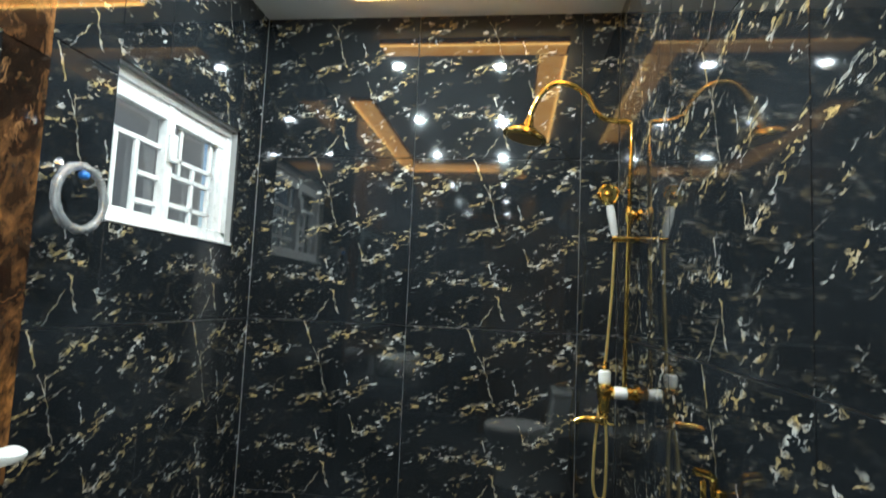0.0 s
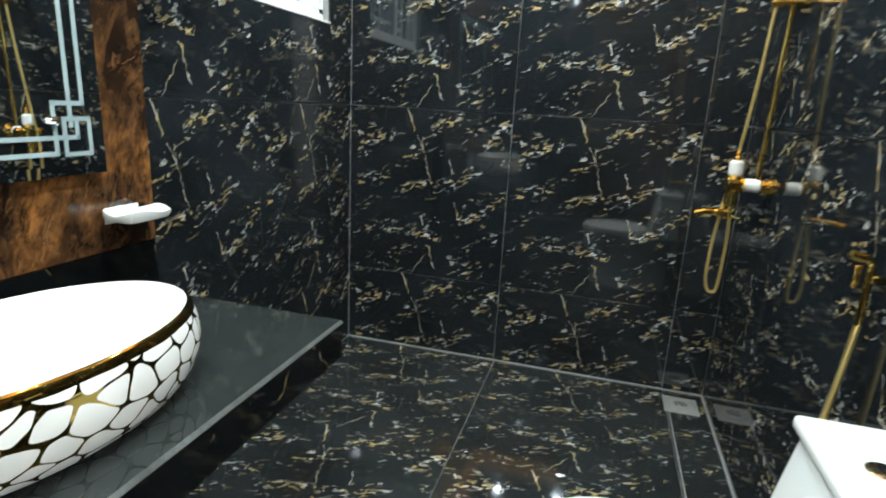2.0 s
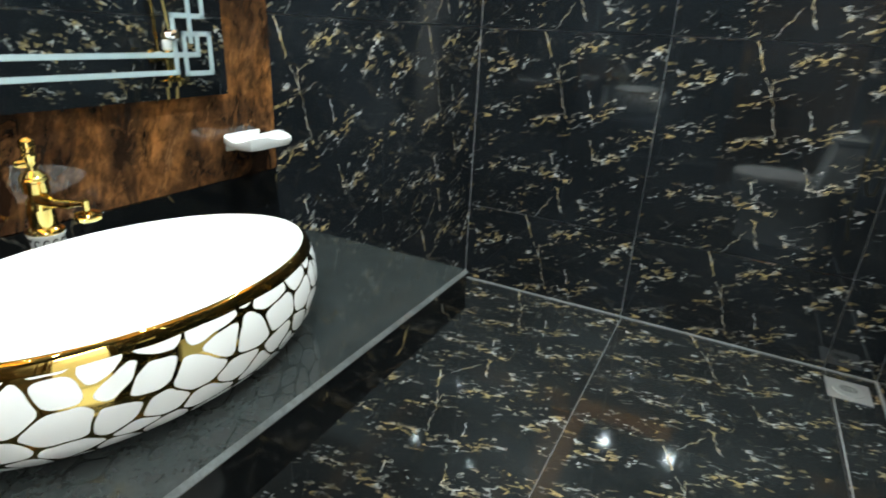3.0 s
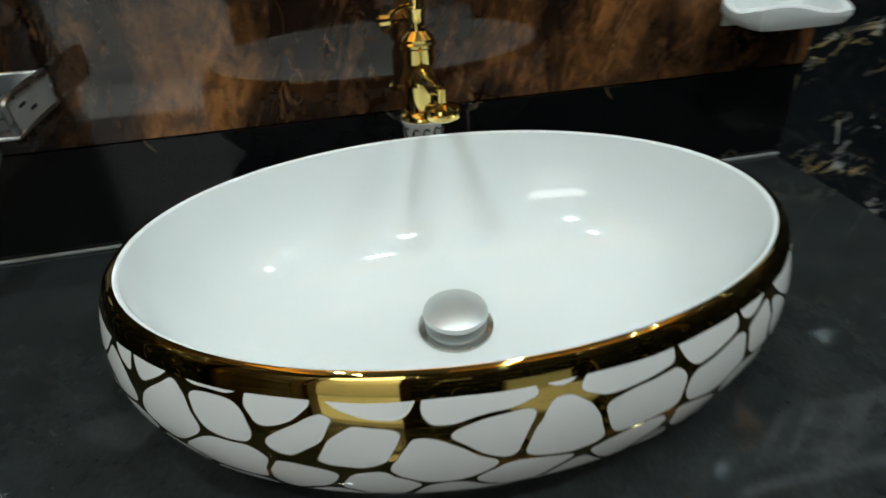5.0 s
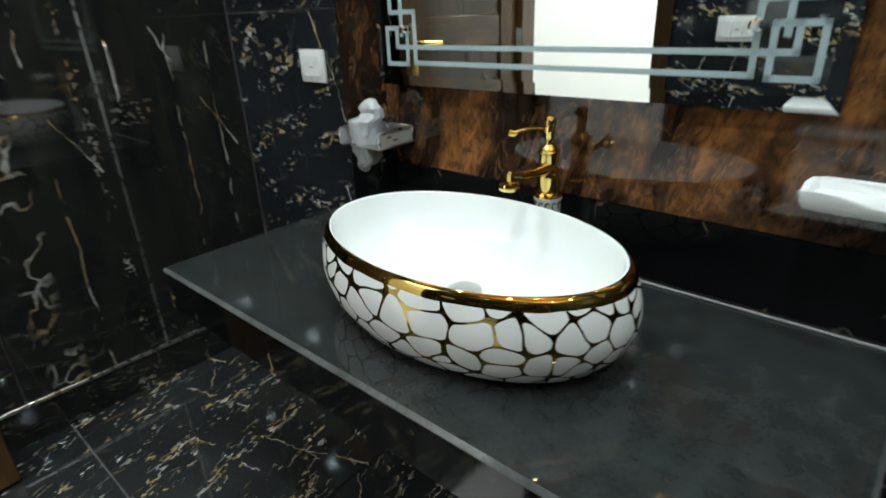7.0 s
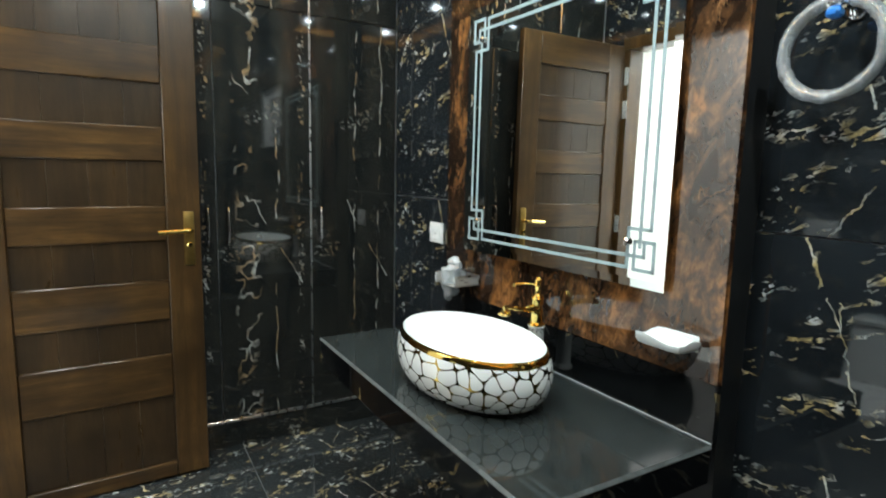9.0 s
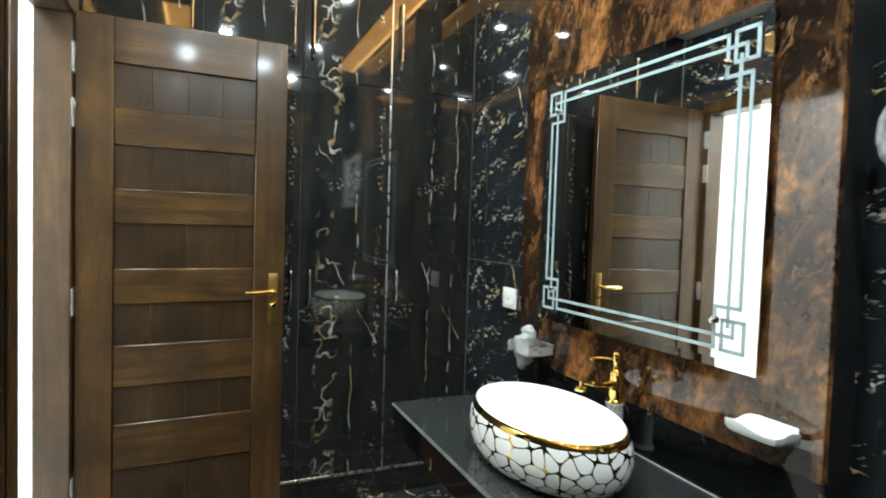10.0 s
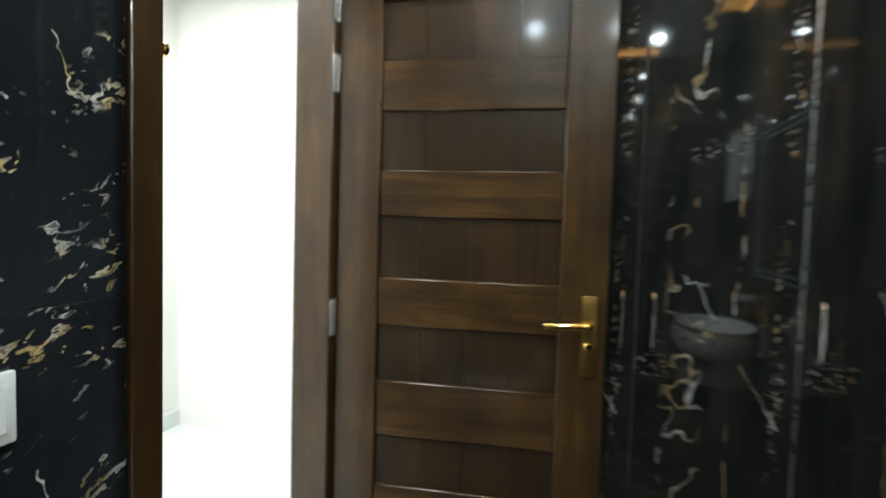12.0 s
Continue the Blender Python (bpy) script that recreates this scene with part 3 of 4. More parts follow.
# ---- cabinet across the south wall ----
def cabinet():
    ob = thing("tall_cabinet", (0, SOUTH, 0), "tall built-in cabinet with black veined marble doors and chrome handles", "cabinet")
    # grey carcass paints the thin edge highlight seen in the door gaps
    part("carcass", box(WEST + 0.002, EAST - 0.002, -0.055, -0.0205, 0.001, TOP - 0.002), GROUT, ob)
    part("plinth", box(WEST + 0.002, EAST - 0.002, -0.020, -0.004, 0.001, 0.122), CABINET, ob, "black marble plinth")
    part("plinth_trim", box(WEST + 0.002, EAST - 0.002, -0.020, 0.004, 0.1225, 0.136, 0.002), ALU, ob, "aluminium trim strip")
    edges = [WEST + 0.003, -0.692, -0.268, 0.153, EAST - 0.003]
    for i, (x0, x1) in enumerate(zip(edges, edges[1:])):
        w = x1 - x0 - 0.004
        for z0, z1 in ((0.138, 2.012), (2.016, TOP - 0.004)):
            d = part("cabinet_door", box(0, w, -0.020, 0, 0, z1 - z0, 0.002), CABINET if i in (1, 2) else CABINET_DARK, ob, m=Matrix.Translation((x0 + 0.002, 0, z0)))
            side = 0.040 if i in (2, 3) else w - 0.042
            for hz in ([(0.96, 1.13)] if z0 < 1 else [(0.09, 0.40)]):
                lo, hi = (hz[0] - z0, hz[1] - z0) if z0 < 1 else hz
                part("pull_handle", tube(smooth_line([(side, 0, lo), (side, 0.028, lo + 0.012), (side, 0.032, (lo + hi) / 2), (side, 0.028, hi - 0.012), (side, 0, hi)], 6), 0.0065), CHROME, d, "chrome pull handle")
    part("mid_trim", box(-0.696, -0.688, -0.019, 0.003, 0.138, TOP - 0.004, 0.001), ALU, ob, "aluminium edge strip")
    return ob


cabinet()


# ---- vanity wall faces, mirror ----
def vanity_face():
    ob = tagged(new("vanity_panel"), "rust-brown polished marble panel over a black stone splash band", "wall panel", kind="structure")
    ob.matrix_world = Matrix.Translation((SLAB, 0.712, 0)) @ Matrix(((0, 0, 1, 0), (1, 0, 0, 0), (0, 1, 0, 0), (0, 0, 0, 1)))
    L = 1.225
    part("slab", box(0, L, 0, 1.05, -0.016, 0, 0.001), RUST, ob, m=Matrix.Translation((0, 0.832, 0)))
    part("slab", box(0, L, 0, 0.815, -0.016, 0, 0.001), RUST, ob, m=Matrix.Translation((0, 1.884, 0)))
    for x0, x1 in ((0, 0.60), (0.60, L)):
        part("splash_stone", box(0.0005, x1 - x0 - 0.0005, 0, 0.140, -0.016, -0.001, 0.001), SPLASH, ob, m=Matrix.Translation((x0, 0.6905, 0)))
    return ob


vanity_face()


def mirror():
    """Local x along the wall, y up, z into the room."""
    ob = thing("wall_mirror", (0, 0, 0), "rectangular wall mirror with frosted interlaced border lines", "mirror",
               m=pose(SLAB + 0.016, 0.893, 1.022, 0, -0.3, 0.9) @ Matrix(((0, 0, 1, 0), (1, 0, 0, 0), (0, 1, 0, 0), (0, 0, 0, 1))))
    W, H = 0.895, 0.860
    part("backing", box(0.03, W - 0.03, 0.03, H - 0.03, 0.0, 0.012), DARK, ob)
    for x, z in ((0.04, -0.0145), (W - 0.06, -0.0012)):
        part("spacer", box(x, x + 0.02, 0.10, H - 0.10, z, -0.0001), DARK, ob)
    bm = bmesh.new()
    inner, outer = 0.022, 0.0
    a = [bm.verts.new((x, y, 0.018)) for x, y in ((inner, inner), (W - inner, inner), (W - inner, H - inner), (inner, H - inner))]
    b = [bm.verts.new((x, y, 0.0172)) for x, y in ((0, 0), (W, 0), (W, H), (0, H))]
    c = [bm.verts.new((x, y, 0.012)) for x, y in ((0, 0), (W, 0), (W, H), (0, H))]
    bm.faces.new(a)
    for i in range(4):
        j = (i + 1) % 4
        bm.faces.new((a[i], b[i], b[j], a[j]))
        bm.faces.new((b[i], c[i], c[j], b[j]))
    bm.faces.new(c[::-1])
    part("glass", bm, MIRROR, ob, smooth=False)
    lw = 0.0046

    def stroke(pts, name="etched_line"):
        bm = bmesh.new()
        for (x0, y0), (x1, y1) in zip(pts, pts[1:]):
            box(min(x0, x1) - lw, max(x0, x1) + lw, min(y0, y1) - lw, max(y0, y1) + lw, 0.0184, 0.0190, bm=bm)
        part(name, bm, FROST, ob, smooth=False)

    A, B, C, D = 0.048, 0.080, 0.118, 0.150
    for sx in (0, 1):
        for sy in (0, 1):
            def p(u, v):
                return (W - u if sx else u, H - v if sy else v)
            stroke([p(A, H / 2), p(A, D), p(C, D), p(C, A), p(W / 2, A)])
            stroke([p(B, H / 2), p(B, 0.105)])
            stroke([p(W / 2, B), p(0.066, B), p(0.066, 0.118)])
            stroke([p(0.036, 0.045), p(0.096, 0.045), p(0.096, 0.118), p(0.036, 0.118), p(0.036, 0.045)])
    for x in (0.09, W - 0.12):
        part("stud", moved(lathe([(0.010, 0), (0.010, 0.008), (0.006, 0.013)], 18), Matrix.Translation((x, 0.115, 0.018))), CHROME, ob, "chrome fixing stud")
        part("stud", moved(lathe([(0.010, 0), (0.010, 0.008), (0.006, 0.013)], 18), Matrix.Translation((x, H - 0.115, 0.018))), CHROME, ob, "chrome fixing stud")
    return ob


mirror()


# ---- counter ----
def counter():
    ob = thing("vanity_counter", (SLAB, 0.712, 0.640), "floating black granite vanity counter with a polished edge", "counter")
    part("top", box(0.0005, 0.5335, 0, 1.2195, 0.0415, 0.050), COUNTER, ob, smooth=False)
    # chamfer whose bright highlight line is painted by its paler grey
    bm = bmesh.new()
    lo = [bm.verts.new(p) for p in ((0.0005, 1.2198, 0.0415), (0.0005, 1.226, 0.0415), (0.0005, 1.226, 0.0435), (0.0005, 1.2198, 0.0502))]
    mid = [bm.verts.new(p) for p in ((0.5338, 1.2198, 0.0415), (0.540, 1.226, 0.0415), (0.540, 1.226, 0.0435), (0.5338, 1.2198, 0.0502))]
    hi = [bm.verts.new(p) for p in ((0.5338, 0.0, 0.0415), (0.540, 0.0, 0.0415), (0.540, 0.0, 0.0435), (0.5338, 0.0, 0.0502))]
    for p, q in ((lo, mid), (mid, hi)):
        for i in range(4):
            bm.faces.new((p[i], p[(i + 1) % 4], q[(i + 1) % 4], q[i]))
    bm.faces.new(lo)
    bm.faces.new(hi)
    part("chamfered_edge", bm, EDGE, ob, "polished chamfer along the edge, its highlight put in as paler grey", smooth=False)
    # front and end panels: shade put into the colour, darker than the top
    part("apron", box(0.500, 0.538, 0.002, 1.222, -0.045, 0.0412), SPLASH, ob, "black front panel, its shade put into a darker stone", smooth=False)
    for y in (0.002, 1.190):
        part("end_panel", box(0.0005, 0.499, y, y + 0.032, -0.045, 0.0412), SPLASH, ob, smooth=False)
    part("bracket", box(0.0005, 0.43, 0.10, 0.13, -0.03, 0.0412), STEEL, ob)
    part("bracket", box(0.0005, 0.43, 1.09, 1.12, -0.03, 0.0412), STEEL, ob)
    part("sealant_line", box(0.001, 0.006, 0.001, 1.225, 0.0505, 0.0545, 0.001), SEALANT, ob)
    return ob


counter()


# ---- basin ----
def basin():
    cx, cy = -0.757, 1.351
    ob = thing("vessel_basin", (cx, cy, 0.690), "oval white ceramic vessel basin with gold cell pattern outside", "basin", m=pose(cx, cy, 0.690, 0, 0, -2.4))
    out = [(0.70, 0.0), (0.80, 0.004), (0.895, 0.018), (0.960, 0.042), (0.994, 0.070), (1.0, 0.088), (0.990, 0.112), (0.972, 0.130), (0.957, 0.1415), (0.945, 0.1475), (0.932, 0.1510), (0.922, 0.1524), (0.914, 0.1528)]
    lip = [(0.914, 0.1528), (0.909, 0.1526), (0.905, 0.1521), (0.902, 0.1510)]
    inn = [(0.902, 0.1510), (0.892, 0.138), (0.866, 0.116), (0.82, 0.088), (0.72, 0.062), (0.60, 0.042), (0.44, 0.030), (0.26, 0.0245), (0.12, 0.0225), (0.06, 0.022)]
    SX, SY = 0.192, 0.3015
    bm = lathe(out, 96, sx=SX, sy=SY, caps=False)
    uv = bm.loops.layers.uv.new("decor")
    for f in bm.faces:
        angles = [math.atan2(l.vert.co.y / SY, l.vert.co.x / SX) for l in f.loops]
        top = max(angles)
        for l, a in zip(f.loops, angles):
            c = l.vert.co
            a = a if top - a < 3 else a + 2 * math.pi
            flat = max(0.0, 1.0 - math.hypot(c.x / SX, c.y / SY)) * 0.25 if c.z < 0.088 else 0.0
            l[uv].uv = (a * 0.262, c.z - flat)
    part("body", bm, DECOR, ob, "white glaze with gold cell net")
    part("rim", lathe(lip, 96, sx=SX, sy=SY, caps=False), CERAMIC, ob, "thin white rim edge")
    part("bowl", lathe(inn, 96, sx=SX, sy=SY, caps=False), CERAMIC, ob, "glossy white inner bowl")
    part("foot", lathe([(0.55, 0.0005), (0.60, 0.0), (0.3, 0.010)], 48, sx=SX, sy=SY), CERAMIC, ob)
    drain = part("drain_plug", lathe([(0.030, 0.026), (0.0305, 0.030), (0.018, 0.031), (0.018, 0.039), (0.030, 0.0395), (0.0320, 0.042), (0.031, 0.046), (0.024, 0.050), (0.012, 0.052), (0.002, 0.0525)], 36, cx=-0.001, cy=-0.003), PLUG, ob, "domed satin steel pop-up plug")
    part("drain_flange", lathe([(0.037, 0.0235), (0.037, 0.0265), (0.033, 0.0275), (0.002, 0.0275)], 36, cx=-0.001, cy=-0.003), STEEL, drain)
    return ob


basin()


# ---- tap ----
def tap():
    ob = thing("basin_tap", (-0.992, 1.365, 0.690), "tall gold basin tap with patterned white porcelain base", "tap")
    base = part("porcelain_base", lathe([(0.031, 0), (0.031, 0.006), (0.026, 0.012), (0.0245, 0.020), (0.0245, 0.146), (0.027, 0.150), (0.027, 0.153)], 32), CERAMIC, ob, "white porcelain sleeve with grey scrolls")
    for k in range(12):
        a = 2 * math.pi * k / 12
        pts = [(0.0247 * math.cos(a + 0.16 * math.cos(t)), 0.0247 * math.sin(a + 0.16 * math.cos(t)), 0.139 + 0.0060 * math.sin(t)) for t in [0.6 + 0.5 * i for i in range(9)]]
        part("scroll", tube(pts, 0.0012, 5), DARK, base)
    part("collar", lathe([(0.0265, 0.153), (0.0275, 0.1555), (0.0265, 0.158), (0.0225, 0.160), (0.020, 0.163)], 32), GOLD, ob)
    part("body", lathe([(0.0195, 0.163), (0.0190, 0.190), (0.0175, 0.204), (0.0145, 0.209), (0.0135, 0.212), (0.0165, 0.216), (0.0185, 0.218), (0.0185, 0.234), (0.0205, 0.236), (0.0205, 0.239), (0.0185, 0.241), (0.0185, 0.244), (0.013, 0.249), (0.0095, 0.252)], 32), GOLD, ob)
    part("finial", lathe([(0.0095, 0.252), (0.0085, 0.255), (0.0085, 0.270), (0.0105, 0.273), (0.0108, 0.277), (0.0095, 0.279), (0.0095, 0.286), (0.0115, 0.288), (0.0115, 0.294), (0.009, 0.299), (0.004, 0.302), (0.001, 0.3025)], 28), GOLD, ob)
    lever = part("lever", tube(smooth_line([(0.006, -0.004, 0.279), (0.030, -0.022, 0.282), (0.056, -0.040, 0.279)]), 0.0025), GOLD, ob)
    part("lever_tip", moved(lathe([(0.003, -0.008), (0.0058, -0.005), (0.0058, 0.005), (0.003, 0.008)], 14), pose(0.058, -0.041, 0.277, 90)), GOLD, lever)
    part("spout", tube(smooth_line([(0.006, 0, 0.209), (0.040, 0, 0.208), (0.085, 0, 0.214), (0.125, 0, 0.223)]), [0.0125, 0.0125, 0.012, 0.0115, 0.011, 0.0105, 0.010, 0.0095, 0.009] + [0.0075] * 8 + [0.0055] * 8), GOLD, ob)
    part("nozzle", lathe([(0.0045, 0.226), (0.0045, 0.211), (0.010, 0.2095), (0.0165, 0.2085), (0.0175, 0.206), (0.0165, 0.2045), (0.018, 0.203), (0.018, 0.199), (0.015, 0.197), (0.010, 0.197)], 28, cx=0.125, cy=0.0), GOLD, ob)
    return ob


tap()


# ---- soap dish, tumbler holder, towel ring, switches ----
def soap_dish():
    ob = thing("soap_dish", (SLAB, 1.834, 0.909), "white ceramic wavy soap dish fixed to the brown marble", "soap dish")
    bm = bmesh.new()
    n = 24
    rows = []
    for z, g in ((0.0, 0.90), (0.010, 1.0), (0.021, 1.0), (0.021, 0.87), (0.011, 0.79)):
        ring = []
        for i in range(n):
            a = 2 * math.pi * i / n
            ca, sa = math.cos(a), math.sin(a)
            r = (abs(ca) ** 7 + abs(sa) ** 7) ** (-1 / 7)
            y, x = 0.068 * r * ca * g, 0.050 + 0.044 * r * sa * g
            wave = 0.006 * math.cos(3 * a) if z > 0.02 else 0.0
            ring.append(bm.verts.new((x + 0.001, y, z + wave)))
        rows.append(ring)
    for a, b in zip(rows, rows[1:]):
        for i in range(n):
            j = (i + 1) % n
            bm.faces.new((a[i], a[j], b[j], b[i]))
    bm.faces.new(rows[0])
    bm.faces.new(rows[-1])
    part("tray", bm, CERAMIC, ob)
    part("wall_plate", box(0.0005, 0.006, -0.05, 0.05, -0.012, 0.026, 0.002), CERAMIC, ob)
    return ob


soap_dish()


def tumbler_holder():
    ob = thing("tumbler_holder", (SLAB, 0.890, 0.890), "satin steel tumbler holder on the marble wall", "holder")
    part("plate", box(0.0005, 0.005, -0.070, 0.070, -0.003, 0.036, 0.002), ALU, ob)
    part("shelf", box(0.005, 0.112, -0.070, 0.070, -0.003, 0.001, 0.0012), ALU, ob)
    for y in (-0.068, 0.068):
        guard = part("guard", box(0.006, 0.106, y - 0.0012, y + 0.0012, 0.001, 0.031, 0.001), PLUG, ob, "satin steel side plate")
        for dx, dz in ((0.052, 0.011), (0.072, 0.020)):
            part("slot", box(dx, dx + 0.016, y - 0.0016, y + 0.0016, dz, dz + 0.004, 0.0006), DARK, guard, "narrow dark slot")
        part("guard_rail", tube(smooth_line([(0.108, y, 0.001), (0.110, y, 0.024), (0.100, y, 0.034), (0.006, y, 0.034)], 6), 0.0040, 8), ALU, guard)
    cup = thing("wrapped_tumbler", (SLAB + 0.076, 0.876, 0.890 - 0.042), "tumbler wrapped in crumpled clear plastic film", "tumbler")
    part("cup", lathe([(0.025, 0), (0.026, 0.002), (0.033, 0.092), (0.031, 0.092), (0.024, 0.006)], 28), CUPFILM, cup, "cloudy white tumbler")
    rnd = random.Random(4)
    bm = bmesh.new()
    prof = [(0.003, -0.030), (0.009, -0.024), (0.014, -0.014), (0.024, -0.004), (0.029, 0.008), (0.031, 0.025), (0.033, 0.045), (0.035, 0.065), (0.037, 0.085), (0.037, 0.096), (0.029, 0.104), (0.024, 0.114), (0.026, 0.124), (0.021, 0.134), (0.012, 0.142), (0.004, 0.145)]
    lathe(prof, 44, bm=bm)
    for v in bm.verts:
        k = noise.noise(v.co * 48) * 0.013 + noise.noise(v.co * 130) * 0.004 + rnd.uniform(-0.002, 0.002)
        v.co += Vector((v.co.x, v.co.y, 0)).normalized() * k if v.co.xy.length > 0.003 else Vector((0, 0, 0))
        if v.co.z > 0.10:
            v.co.y += 0.016
            v.co.x -= 0.006
        if v.co.z < -0.010:
            v.co.y -= 0.010
            v.co.x += 0.004
    part("plastic_wrap", bm, CUPFILM, cup, "crumpled clear plastic wrap")
    return ob


tumbler_holder()


def towel_ring():
    ob = thing("towel_ring", (WEST, 2.094, 1.639), "chrome towel ring still wrapped in plastic film", "towel ring")
    part("rose", moved(lathe([(0.026, 0), (0.026, 0.006), (0.020, 0.012), (0.010, 0.016), (0.010, 0.073)], 28), pose(0, 0, 0, 0, 90, 0)), CHROME, ob)
    part("hanger", moved(lathe([(0.013, -0.012), (0.014, 0), (0.013, 0.012)], 20), pose(0.075, 0, -0.004, 90)), CHROME, ob)
    rnd = random.Random(2)
    pts, rs = [], []
    for i in range(64):
        a = 2 * math.pi * i / 64
        pts.append((0.078, 0.088 * math.sin(a), -0.088 + 0.088 * math.cos(a)))
        rs.append(0.0120 + rnd.uniform(-0.002, 0.002))
    part("ring", tube(pts, 0.007, 10, closed=True), CHROME, ob)
    part("film_wrap", tube(pts, rs, 9, closed=True), FILM, ob, "crinkled clear wrapping film", smooth=False)
    part("sticker", box(0.068, 0.094, -0.012, 0.014, -0.034, -0.014, 0.006), BLUE, ob, "blue film sticker")
    return ob


towel_ring()


def wall_switch(name, m, label, w=0.085, h=0.088, keys=1):
    ob = thing(name, (0, 0, 0), label, "switch", m=m)
    part("plate", box(-w / 2, w / 2, -h / 2, h / 2, 0.0005, 0.010, 0.004, seg=2), PLASTIC, ob)
    step = (w - 0.03) / keys
    for k in range(keys):
        x0 = -w / 2 + 0.015 + k * step
        part("rocker", box(x0 + 0.001, x0 + step - 0.001, -h / 2 + 0.016, h / 2 - 0.016, 0.0105, 0.0135, 0.0015), PLASTIC, ob)
    part("marking", box(-0.008, 0.008, -0.004, -0.001, 0.0136, 0.0139), DARK, ob)
    return ob


WEST_FACE = Matrix(((0, 0, 1, 0), (1, 0, 0, 0), (0, 1, 0, 0), (0, 0, 0, 1)))
EAST_FACE = Matrix(((0, 0, -1, 0), (-1, 0, 0, 0), (0, 1, 0, 0), (0, 0, 0, 1)))
NORTH_FACE = Matrix(((1, 0, 0, 0), (0, 0, -1, 0), (0, 1, 0, 0), (0, 0, 0, 1)))
wall_switch("wall_socket", Matrix.Translation((WEST, 0.478, 1.036)) @ WEST_FACE, "white plastic wall socket plate on black marble", 0.115, 0.092)
wall_switch("light_switch", Matrix.Translation((EAST, 1.245, 1.066)) @ EAST_FACE, "white plastic light switch plate beside the door", 0.15, 0.095, 3)


# ---- window ----
def window():
    y0, y1, z0, z1 = WIN
    ob = tagged(new("window_1"), "white aluminium sliding window with white security grille", "window", kind="structure")
    ob.location = (WEST - 0.055, y0, z0)
    w, h = y1 - y0, z1 - z0
    f = 0.038
    frame_ = part("window_frame", box(-0.03, 0.02, 0, w, 0, f + 0.022, 0.003), PLASTIC, ob)
    for a in ((0, w, h - f, h), (0, f, f, h - f), (w - f, w, f, h - f)):
        part("window_frame", box(-0.03, 0.02, *a, 0.003), PLASTIC, ob)
    part("sill", box(0.0205, 0.056, 0, w, 0.0005, 0.012, 0.003), PLASTIC, ob)
    m = w * 0.44
    part("mullion", box(-0.02, 0.018, m - 0.024, m + 0.024, f, h - f, 0.003), PLASTIC, ob)
    part("sash", box(-0.02, 0.008, w - f - 0.055, w - f, f, h - f, 0.003), PLASTIC, ob)
    part("sash", box(-0.02, 0.012, f, w - f, h - f - 0.06, h - f, 0.003), PLASTIC, ob)
    part("latch", box(0.018, 0.034, m - 0.02, m + 0.026, h * 0.52, h * 0.72, 0.004), PLASTIC, ob)
    for a in ((f, m - 0.024), (m + 0.024, w - f)):
        pane = part("pane", box(-0.026, -0.022, a[0], a[1], f, h - f), GLASS, ob, smooth=False)
        pane.visible_shadow = False
    g = 0.0095
    x0, x1 = -0.018, -0.002
    bars = [(f, m, 0.325), (f + 0.16, m, 0.205), (f + 0.16, m, 0.105), (m, w - 0.10, 0.30), (m, w - 0.10, 0.235), (m, w - 0.10, 0.12)]
    for a, b, z in bars:
        part("grille_bar", box(x0, x1, a, b, z - g, z + g, 0.002), PLASTIC, ob)
    for y, a, b in ((f + 0.05, f, 0.325), (f + 0.16, f, 0.325), (m + 0.10, 0.235, h - f - 0.06), (m + 0.20, f, 0.30), (w - 0.125, f, h - f - 0.06)):
        part("grille_bar", box(x0, x1, y - g, y + g, a, b, 0.002), PLASTIC, ob)
    return ob


window()
bm = box(WEST - 1.30, WEST - 1.20, 0.6, 4.8, 0.0, 4.0)
structure("outer_wall", bm, OUTSIDE, "pale rendered outer wall across a narrow shaft", "wall")
structure("shaft_ground", box(WEST - 1.2, WEST - 0.15, 0.6, 4.8, -0.1, 0.0), OUTSIDE, "pale concrete ground of the light shaft", "ground")


